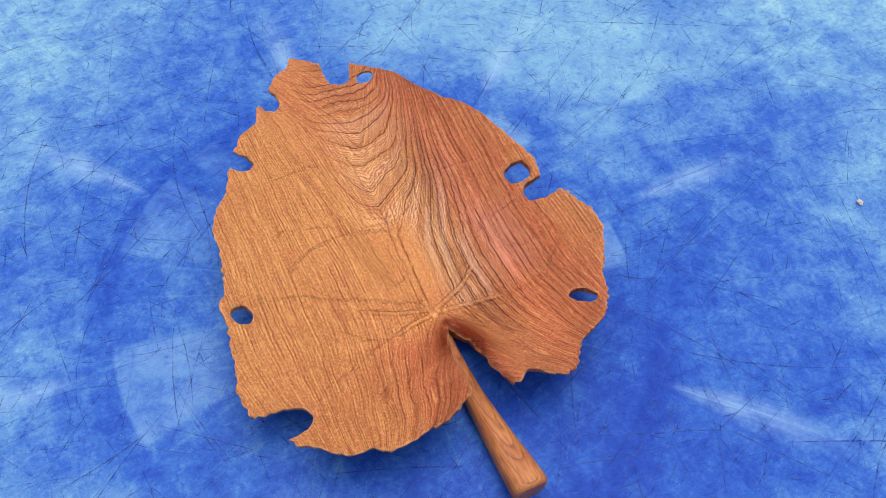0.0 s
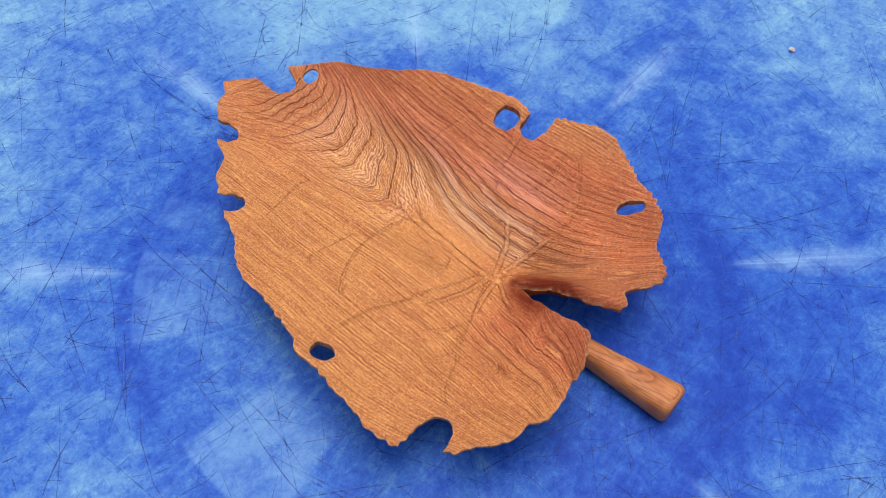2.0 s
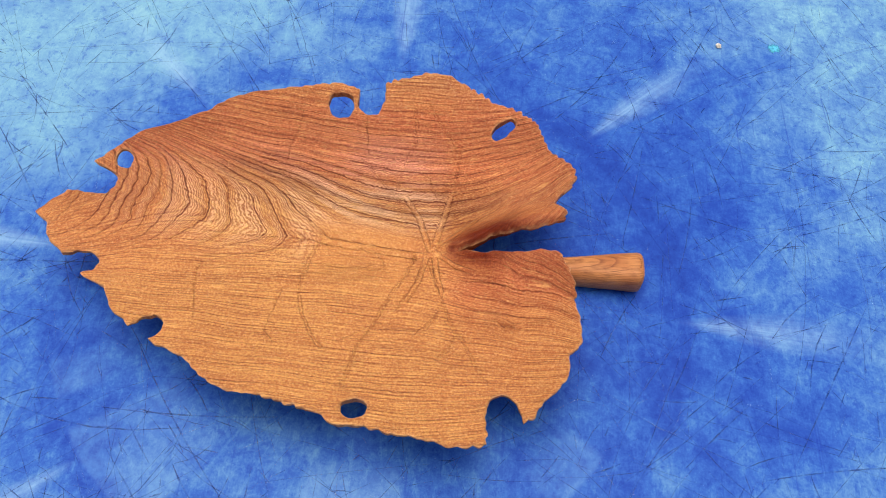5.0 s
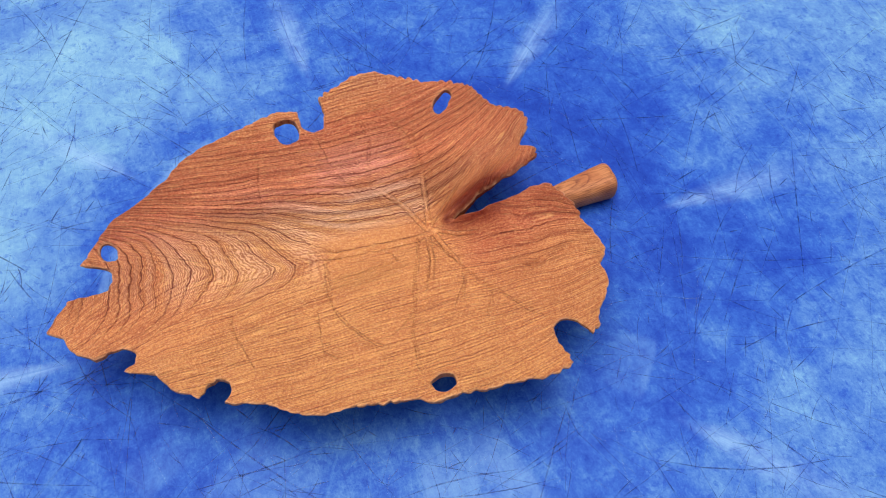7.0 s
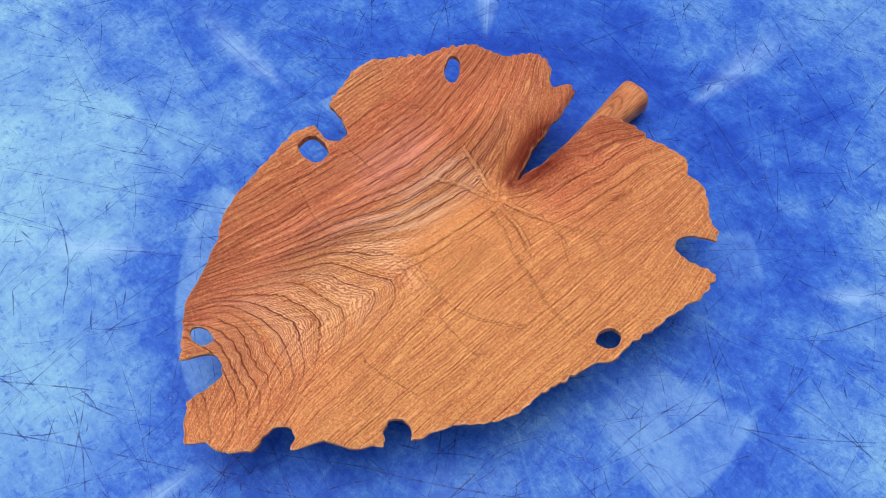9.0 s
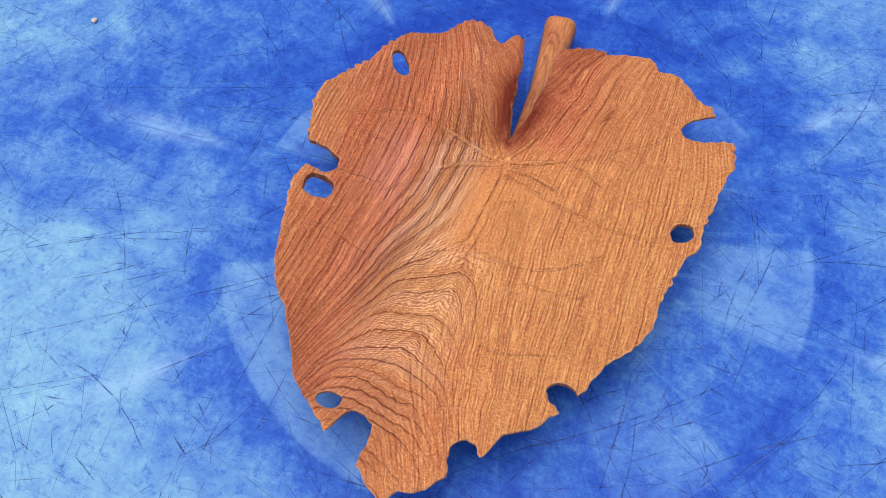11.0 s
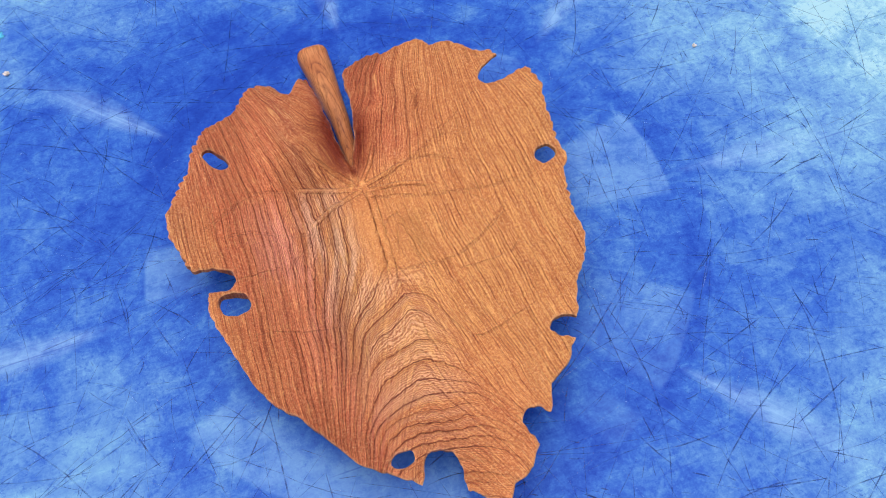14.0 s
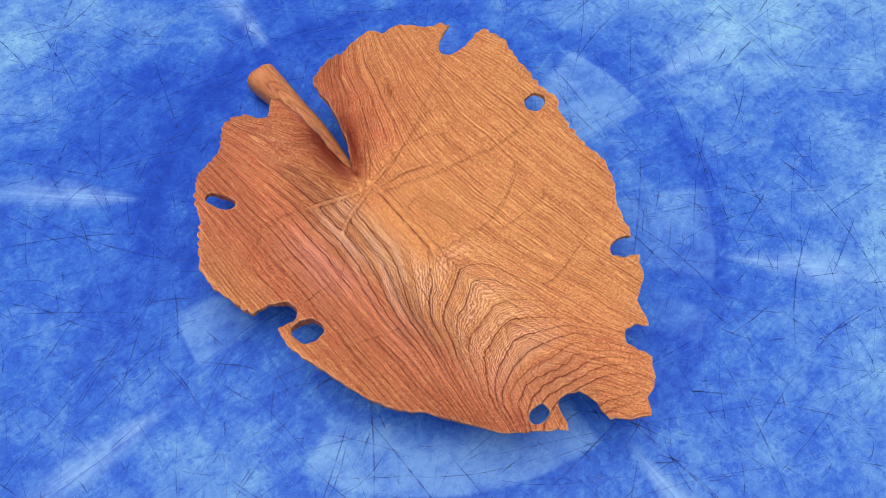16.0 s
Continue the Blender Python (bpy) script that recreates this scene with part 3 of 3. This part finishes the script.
def growth(x, y):
    """Growth rings of the plank where the carved face meets them: ring count, a finer count across the grain, and the wavering place."""
    wx, wy = x + 0.7 * wave_noise(x, y, 46, 31) + 0.16 * wave_noise(x, y, 14, 32), y + 2.0 * wave_noise(x, y, 40, 33) + 0.45 * wave_noise(x, y, 13, 34)
    rise_y = np.interp(wy, [-100, 0, 40, 60, 81, 99, 115, 129, 139, 150, 160, 170, 180, 200, 230], [-1.2, 0.1, 0.65, 1.1, 2, 3, 4, 5, 6, 7, 8, 10, 11.6, 14.5, 19])
    rise = rib_field(x, y)[0]
    axis = np.interp(wy, [0, 40, 80, 110, 150, 175, 220], [-3, -3, -7, -5, 1, 4, -3]) * np.exp(-(((wx + 3) / 22) ** 2))
    gap = wx - axis
    ax = np.abs(gap)
    back = 10 * np.logaddexp(0, (-wy - 4) / 10)
    ax = (ax - 0.6 * back) / (1 - 0.00667 * np.minimum(back, 95))
    span = np.arange(0, 200.0)
    ease = np.clip((span - 40) / 45, 0, 1)
    grow_left = np.cumsum(0.02 + 0.0034 * np.minimum(span, 45) + 0.22 * ease * ease * (3 - 2 * ease))
    grow_right = np.cumsum(np.minimum(0.03 + 0.006 * span, 0.15) + 0.12 * np.clip((span - 50) / 15, 0, 1))
    behind = np.clip((10 - wy) / 75, 0, 1) ** 2 * (3 - 2 * np.clip((10 - wy) / 75, 0, 1))
    slow = np.cumsum(0.02 + 0.0012 * np.minimum(span, 40))
    turn = np.clip((span - 24) / 44, 0, 1)
    turn = turn * turn * (3 - 2 * turn)
    grow_far = slow * (1 - turn) + grow_right * turn
    ahead = np.clip((wy - 25) / 85, 0, 1)
    ahead = ahead * ahead * (3 - 2 * ahead)
    right = (np.interp(ax, span, grow_right) * (1 - ahead) + np.interp(ax, span, grow_far) * ahead) * (1 - behind) + np.maximum(ax, 0) * 0.165 * behind
    off = np.where(gap < 0, np.interp(ax, span, grow_left), right) + np.minimum(ax, 0) * (0.06 + 0.11 * behind)
    near = np.where(gap < 0, np.clip((ax - 25) / 60, 0, 1), np.clip((ax - np.interp(wy, [40, 100, 150, 190], [4, 13, 24, 28])) / np.interp(wy, [40, 150], [34, 42]), 0, 1))
    level = np.where(gap < 0, 0.8, 1.0)
    knot = np.hypot((x + 58) / 1.0, (y + 46) / 1.6)
    ring = 60 + rise_y * (1 - level * near * near * (3 - 2 * near)) - off
    tongue = np.exp(-(((wx + 17.5 + 0.09 * wy) / 8.5) ** 2)) / (1 + np.exp(-(wy - 27 + 1.5 * wave_noise(x, y, 6, 36)) / 2.6)) * np.clip((110 - wy) / 60, 0, 1)
    ring = ring + 1.5 * tongue
    ring = ring + 0.10 * np.sin(1.7 * ring) + 0.06 * np.sin(4.3 * ring + 1)
    across = 1.3 * rise_y * (1 - level * near * near * (3 - 2 * near)) - 0.45 * np.sign(ax) * (np.sqrt(ax ** 2 + 64) - 8)
    ring = ring - np.where(wx > 0, 0.35, 0.3) * rise * np.clip(np.hypot(x, y) / 8, 0, 1) * (1 + 0.5 * wave_noise(x, y, 7, 37))
    across = across + 2.6 * np.exp(-((knot / 4.5) ** 2))
    return ring, across, wx, wy


def blade_mesh():
    h = 0.62
    xs, ys = np.arange(-142, 122, h), np.arange(-94, 228, h)
    X, Y = np.meshgrid(xs, ys)
    D = shape(X, Y)
    inside = D < 0
    index = -np.ones(D.shape, int)
    ok = np.argwhere(inside)
    index[inside] = np.arange(len(ok))
    P = list(zip(X[inside].tolist(), Y[inside].tolist()))
    full = inside[:-1, :-1] & inside[1:, :-1] & inside[:-1, 1:] & inside[1:, 1:]
    anyin = inside[:-1, :-1] | inside[1:, :-1] | inside[:-1, 1:] | inside[1:, 1:]
    faces = [(int(index[j, i]), int(index[j, i + 1]), int(index[j + 1, i + 1]), int(index[j + 1, i])) for j, i in np.argwhere(full)]
    cross, rim = {}, []

    def crossing(a, b):
        key = (a, b) if a < b else (b, a)
        if key not in cross:
            t = D[a] / (D[a] - D[b])
            cross[key] = len(P)
            P.append((float(X[a] + t * (X[b] - X[a])), float(Y[a] + t * (Y[b] - Y[a]))))
        return cross[key]

    for j, i in np.argwhere(anyin & ~full):
        ring = [(int(j), int(i)), (int(j), int(i + 1)), (int(j + 1), int(i + 1)), (int(j + 1), int(i))]
        poly, cuts = [], []
        for a, b in zip(ring, ring[1:] + ring[:1]):
            if inside[a]:
                poly.append(int(index[a]))
            if inside[a] != inside[b]:
                poly.append(crossing(a, b))
                cuts.append((len(poly) - 1, bool(inside[a])))
        faces.append(tuple(poly))
        for k, leaving in cuts:
            if leaving:
                rim.append((poly[k], poly[(k + 1) % len(poly)]))
    P = np.array(P)
    x, y = P[:, 0], P[:, 1]
    d = np.minimum(shape(x, y), 0)
    bearing = np.degrees(np.arctan2(x, y)) % 360
    rel = np.minimum(np.hypot(x, y) / smooth_reach(bearing), 1.1)
    rise, side, band = rib_field(x, y)
    cut = vein_distance(x, y) * 1.7
    groove = np.exp(-((np.minimum(cut, side / 0.9) / 1.1) ** 2))
    soft = np.clip(1 + d / 1.3, 0, 1) ** 2
    z = dish_height(x, y)
    thick = 3.7 + 0.9 * wave_noise(x, y, 30, 8) + 1.2 * np.clip((x - 35) / 40, 0, 1) + 3.5 * np.exp(-((x + 104) ** 2 + (y - 32) ** 2) / 70) + 3.0 * np.exp(-((x - 84) ** 2 + (y - 49) ** 2) / 90) + 7.5 * np.clip(1 - rel, 0, 1) ** 0.8 + 3.0 * np.exp(-((capsule(x, y, (-3, -20), (-3, -70), 0, 0) / 10) ** 2))
    top = z + 1.0 * rise - 0.22 * groove - 1.1 * soft
    lip = np.clip(1 - np.maximum(slit_side(x, y), 0) / np.where(x < -5, 4.0, 7.5), 0, 1) ** 2 * np.clip((-y - 10) / 12, 0, 1)
    top = top - np.where(x < -5, 1.2, 5.5) * lip
    low = np.maximum(z - thick + 1.2 * soft, 0.2)
    ring, across, wx, wy = growth(x, y)
    step = 0.25
    pace = np.hypot(growth(x + step, y)[0] - ring, growth(x, y + step)[0] - ring) / step      # rings met per millimetre
    pace = np.clip(pace, 0.03, 1.5)
    streaks = 0.5 + 0.5 * np.sin(ring * 0.9 + 1.0) * np.sin(ring * 0.37)
    heart_and_shade = np.exp(-(((wx - 68 + 0.10 * wy) / 24) ** 2)) * (0.5 + 0.7 * streaks) + 0.30 * np.clip((wx - 22) / 30, 0, 1) + 0.3 * np.exp(-(((wx - 20) / 50) ** 2)) * np.clip((20 - wy) / 60, 0, 1)
    # reddened along the slit too: some of its shade put into the colour
    heart_and_shade = np.clip(heart_and_shade + 0.5 * np.exp(-((np.maximum(slit_side(x, y), 0) / 8) ** 2)) * np.clip((-wy - 2) / 12, 0, 1) + 0.25 * np.clip((-wy - 5) / 60, 0, 1), 0, 1)
    bold = 1.1 * np.exp(-(((wx - 30) / 24) ** 2)) * np.clip((wy + 62) / 50, 0.15, 1) * np.clip((185 - wy) / 95, 0.5, 1)
    bold = np.maximum(bold, 0.78 * np.exp(-(((wx - 8) / 36) ** 2)) * np.clip((wy - 65) / 20, 0, 1))
    bold = np.maximum(bold, 0.6 * np.exp(-(((wx - 66) / 30) ** 2)))
    bold = np.maximum(bold, 0.6 * np.exp(-(((wx + 22) / 12) ** 2) - ((wy - 48) / 24) ** 2))
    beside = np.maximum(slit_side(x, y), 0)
    # darkest at the slit's edge and fading away from it, as its shade does
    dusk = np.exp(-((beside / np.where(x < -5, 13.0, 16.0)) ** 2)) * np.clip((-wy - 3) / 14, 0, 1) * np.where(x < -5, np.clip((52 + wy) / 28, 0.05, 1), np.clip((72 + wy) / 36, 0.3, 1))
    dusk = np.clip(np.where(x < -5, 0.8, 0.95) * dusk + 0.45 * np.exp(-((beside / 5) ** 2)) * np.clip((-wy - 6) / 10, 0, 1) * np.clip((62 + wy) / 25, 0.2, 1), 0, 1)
    grey = 0.8 * np.exp(-(((wx - 27 + 0.05 * wy) / 10) ** 2)) * np.clip((4 - wy) / 16, 0, 1) * (0.7 + 0.3 * np.sin(ring * 2.2))
    grey = grey + 0.55 * np.exp(-(((d + 5) / 9) ** 2)) * np.exp(-(((wy - 5) / 26) ** 2)) * np.clip((wx - 70) / 15, 0, 1)
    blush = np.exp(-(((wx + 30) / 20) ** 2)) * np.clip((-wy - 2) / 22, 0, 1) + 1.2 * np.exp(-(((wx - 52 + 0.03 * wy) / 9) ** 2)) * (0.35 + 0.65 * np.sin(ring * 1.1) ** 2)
    heart_and_shade = np.clip(heart_and_shade + 0.7 * blush + 0.4 * np.clip((wy - 115) / 60, 0, 1) * np.clip((wx + 80) / 40, 0, 1), 0, 1)
    bold = np.maximum(bold, 0.45 * np.exp(-(((wx + 36) / 28) ** 2)) * np.clip((-wy - 8) / 22, 0, 1))
    bold = bold * (1 - 0.35 * dusk) * (1 - 0.28 * np.clip((-wx - 4) / 22, 0, 1) * np.clip((wy - 60) / 15, 0, 1) * np.clip((165 - wy) / 30, 0, 1))
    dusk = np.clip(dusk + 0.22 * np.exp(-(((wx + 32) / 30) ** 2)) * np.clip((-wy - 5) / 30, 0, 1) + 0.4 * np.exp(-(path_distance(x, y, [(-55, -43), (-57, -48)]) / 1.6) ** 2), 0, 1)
    leg = np.clip((wy - 60) / 35, 0, 1)
    cream = np.exp(-(((wx - 24 - 6 * leg) / (15 + 7 * leg)) ** 4)) * np.clip((wy + 12) / 16, 0, 1) * np.clip((150 - wy) / 60, 0, 1)
    cream = np.maximum(cream, 0.75 * np.exp(-(((wx - 10) / 30) ** 4)) * np.clip((wy - 64) / 10, 0, 1) * np.clip((200 - wy) / 50, 0, 1))
    cream = np.maximum(cream, 0.5 * np.exp(-(((wx - 50) / 20) ** 4)) * np.clip((wy + 10) / 20, 0, 1) * np.clip((95 - wy) / 40, 0, 1))
    calm = np.clip((12 - wx) / 5, 0, 1) * np.clip((wx + 48) / 24, 0, 1) * np.clip((wy - 4) / 8, 0, 1) * np.clip((72 - wy) / 12, 0, 1)
    calm = calm * np.where(wx > -4, 1.0, 0.8)
    twin = np.clip((wx - 8) / 6, 0, 1) * np.clip((130 - wy) / 40, 0, 1)
    twin = np.maximum(twin, np.clip((wx - 46) / 10, 0, 1))
    n = len(P)
    edge = sorted({v for pair in rim for v in pair})
    k = len(edge)
    wall = {v: 2 * n + i for i, v in enumerate(edge)}
    co = np.vstack([np.c_[x, y, top], np.c_[x, y, low], np.c_[x, y, top][edge], np.c_[x, y, low][edge]]) * 0.001
    faces = faces + [tuple(n + v for v in reversed(f)) for f in faces]
    faces += [(wall[b], wall[a], wall[a] + k, wall[b] + k) for a, b in rim]
    on_wall = np.r_[np.zeros(2 * n), np.ones(2 * k)]
    me = bpy.data.meshes.new("blade")
    me.from_pydata(co.tolist(), [], faces)
    me.validate()
    for f in me.polygons:
        f.use_smooth = True
    for name, v in (("ring", ring), ("along", wy * 0.001), ("across", across), ("cut", cut), ("heart_and_shade", heart_and_shade), ("bold", bold), ("worn", np.clip(1 + d / 1.0, 0, 1)), ("dusk", dusk), ("grey", grey), ("band", band), ("seam", side), ("pace", pace), ("cream", cream), ("calm", calm), ("twin", twin)):
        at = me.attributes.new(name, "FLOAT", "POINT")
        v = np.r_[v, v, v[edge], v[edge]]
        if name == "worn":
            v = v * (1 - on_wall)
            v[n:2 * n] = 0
        # edge walls a little darker as well
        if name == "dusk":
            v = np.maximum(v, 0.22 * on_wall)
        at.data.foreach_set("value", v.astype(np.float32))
    me.materials.append(WOOD)
    return me


leaf = tagged(new("leaf_dish"), "carved orange-brown wooden leaf dish with insect-eaten edges, lying on blue plastic", "wooden dish")
blade = new("blade", blade_mesh())
blade.parent = leaf
tagged(blade, "shallow carved blade with vein grooves and nibbled rim")


def stem_mesh():
    """A tapered, slightly faceted stalk that flares to a cut end."""
    bm = bmesh.new()
    rows, n = [], 32
    knots = [(-9, -3.0, 11.0, 1.2, 2.5), (-16, -4.0, 10.0, 2.6, 3.6), (-28, -5.2, 8.6, 3.6, 4.4), (-45, -6.4, 8.0, 5.2, 5.8), (-62, -7.0, 9.0, 6.2, 7.4), (-90, -5.6, 10.2, 8.3, 9.0), (-112, -4.4, 11.2, 10.2, 10.6),
             (-121.5, -3.9, 11.7, 10.9, 11.2), (-123.2, -3.9, 11.7, 10.5, 10.8), (-124.3, -3.9, 11.7, 9.6, 10.0), (-124.9, -3.9, 11.7, 8.2, 8.7)]
    ky = [-k[0] for k in knots]
    path = list(np.arange(9, 121, 3.0)) + [121.5, 123.2, 124.3, 124.9]
    for s in path:
        cx, cz, hw, hh = (float(np.interp(s, ky, [k[j] for k in knots])) for j in (1, 2, 3, 4))
        cz = max(cz, hh + 0.3)
        ring = []
        for k in range(n):
            a = math.tau * k / n
            c, q = math.cos(a), math.sin(a)
            flat = (abs(c) ** 2.6 + abs(q) ** 2.6) ** (-1 / 2.6) + 0.015 * math.sin(s / 9 + 3 * a)
            top = 1 - 0.14 * max(0, q) ** 3 * min(1, max(0, (s - 85) / 30))
            ring.append(bm.verts.new(((cx + hw * flat * c) / 1000, -s / 1000, (cz + hh * flat * top * q) / 1000)))
        rows.append(ring)
    for a, b in zip(rows, rows[1:]):
        for k in range(n):
            bm.faces.new((b[k], b[(k + 1) % n], a[(k + 1) % n], a[k]))
    bm.faces.new(rows[0])
    bm.faces.new([bm.verts.new(v.co) for v in reversed(rows[-1])])
    return bm


part("stem", stem_mesh(), STEM, leaf, "round stalk flaring to a cut end")

# ---- marks on the table ----
def ribbon(bm, x, y, angle, length, width, bend, z):
    n = max(3, int(length / 0.02))
    pts = []
    for k in range(n + 1):
        t = k / n
        a = angle + bend * (t - 0.5)
        pts.append((x, y, a, width * (0.35 + 0.65 * math.sin(math.pi * min(1, max(0, t))) ** 0.6)))
        x, y = x + math.cos(a) * length / n, y + math.sin(a) * length / n
    row = [(bm.verts.new((px - math.sin(a) * w / 2, py + math.cos(a) * w / 2, z)), bm.verts.new((px + math.sin(a) * w / 2, py - math.cos(a) * w / 2, z))) for px, py, a, w in pts]
    for p, q in zip(row, row[1:]):
        bm.faces.new((p[0], p[1], q[1], q[0]))


def scratches(count, seed, widths, lengths, z):
    rng, bm = random.Random(seed), bmesh.new()
    for k in range(count):
        r, a = 0.08 + 0.40 * rng.random() ** 0.8, rng.uniform(0, math.tau)
        lean = a + rng.choice((0, 1.57)) + rng.gauss(0, 0.3) if rng.random() < 0.35 else rng.uniform(0, math.tau)
        ribbon(bm, r * math.cos(a), r * math.sin(a), lean, rng.choice(lengths) * rng.uniform(0.6, 1.5), rng.choice(widths), rng.gauss(0, 0.28), z)
    return bm


def stuff(name, bm, material, label, category):
    me = bpy.data.meshes.new(name)
    bm.to_mesh(me)
    bm.free()
    me.materials.append(material)
    ob = new(name, me)
    ob.location = (*CENTRE, 0)
    return tagged(ob, label, category, kind="stuff")


stuff("scratch_marks", scratches(2000, 4, (0.0004, 0.0005, 0.0007, 0.0009), (0.006, 0.01, 0.015, 0.02, 0.03, 0.05, 0.08), 0.00012), SCRATCH, "short dark scratches scored into the blue plastic", "scratches")
stuff("hairline_scratches", scratches(800, 17, (0.00024, 0.0003, 0.0004), (0.012, 0.02, 0.03, 0.05, 0.08, 0.14), 0.00015), SCRATCH, "fine dark hairline scratches across the blue plastic", "scratches")

# the long scratches that stand out, in metres from the middle of the table
LONG_SCRATCHES = [
    ((-0.291, -0.078), (-0.279, 0.019), (-0.273, 0.081)), ((-0.095, 0.076), (-0.089, 0.114), (-0.120, 0.148)), ((-0.185, 0.054), (-0.157, 0.104), (-0.123, 0.157)),
    ((0.276, -0.014), (0.220, -0.024), (0.163, -0.041)), ((-0.088, 0.158), (-0.119, 0.189), (-0.124, 0.230)), ((0.157, -0.064), (0.231, -0.038), (0.313, -0.011)),
    ((0.325, -0.017), (0.312, -0.065), (0.299, -0.110)), ((0.155, 0.057), (0.214, 0.079), (0.274, 0.112)), ((-0.014, -0.158), (-0.002, -0.186), (0.011, -0.229)),
    ((-0.147, 0.110), (-0.164, 0.086), (-0.180, 0.064)), ((0.246, 0.208), (0.196, 0.177)), ((0.240, -0.026), (0.184, -0.055)), ((0.254, 0.097), (0.185, 0.074)),
    ((0.067, -0.140), (0.144, -0.169)), ((0.258, -0.155), (0.178, -0.048)), ((0.243, -0.027), (0.132, -0.082)), ((0.253, -0.059), (0.183, -0.093)), ((0.228, 0.105), (0.171, 0.093)),
]


def long_scratch(points, seed):
    """One continuous scored line through the points, thin at both ends."""
    rng, bm, line = random.Random(seed), bmesh.new(), []
    for (ax, ay), (bx, by) in zip(points, points[1:]):
        n = max(3, int(math.hypot(bx - ax, by - ay) / 0.006))
        line += [(ax + (bx - ax) * k / n, ay + (by - ay) * k / n) for k in range(n)]
    line.append(points[-1])
    row = []
    for k, (x, y) in enumerate(line):
        (x0, y0), (x1, y1) = line[max(k - 1, 0)], line[min(k + 1, len(line) - 1)]
        a = math.atan2(y1 - y0, x1 - x0)
        w = 0.00028 * (0.35 + 0.65 * math.sin(math.pi * (k + 0.5) / len(line)) ** 0.5) * rng.uniform(0.75, 1.2)
        x, y = x + rng.gauss(0, 0.00025), y + rng.gauss(0, 0.00025)
        row.append((bm.verts.new((x - math.sin(a) * w, y + math.cos(a) * w, 0.00021)), bm.verts.new((x + math.sin(a) * w, y - math.cos(a) * w, 0.00021))))
    for p, q in zip(row, row[1:]):
        bm.faces.new((p[0], p[1], q[1], q[0]))
    return bm


for k, points in enumerate(LONG_SCRATCHES):
    part("long_scratch", long_scratch(points, k), SCRATCH, table)


def paint_spot(x, y, size):
    """A thin uneven dab of paint."""
    bm, n = bmesh.new(), 40
    mid = bm.verts.new((x, y, 0.0005))
    edge = []
    for k in range(n):
        a = math.tau * k / n
        r = size * (1 + 0.22 * math.sin(3 * a + 1) + 0.12 * math.sin(7 * a) + 0.06 * math.sin(13 * a + 2))
        edge.append(bm.verts.new((x + 0.75 * r * math.cos(a), y + 1.1 * r * math.sin(a), 0.0002)))
    for k in range(n):
        bm.faces.new((mid, edge[k], edge[(k + 1) % n]))
    return bm


part("paint_spot", paint_spot(0.2125 - CENTRE[0], -0.2395 - CENTRE[1], 0.0062), TURQUOISE, table, "small faded turquoise dab of paint")
stuff("hairline_scuffs", scratches(700, 9, (0.0002, 0.0003, 0.0004), (0.008, 0.012, 0.02, 0.03), 0.00018), PALE, "fine pale scuffs rubbed into the blue plastic", "scuffs")


# ---- grit lying on the table ----
def grit(x, y, size, seed):
    bm = bmesh.new()
    bmesh.ops.create_icosphere(bm, subdivisions=2, radius=size)
    for v in bm.verts:
        v.co *= 1 + 0.55 * noise.noise(v.co * 1.6 / size + Vector((seed, 0, 0)))
        v.co.z *= 0.6
    low = min(v.co.z for v in bm.verts)
    for v in bm.verts:
        v.co += Vector((x, y, 0.0002 - low))
    me = bpy.data.meshes.new("crumb")
    bm.to_mesh(me)
    bm.free()
    me.materials.append(GRIT)
    return tagged(new("crumb", me), "pale crumb of grit lying on the blue plastic", "crumb", group="crumbs on the table")


for k, (x, y, size) in enumerate(((0.319, -0.035, 0.0022), (0.209, -0.197, 0.0022), (-0.264, -0.045, 0.0016))):
    grit(x, y, size, k + 1)
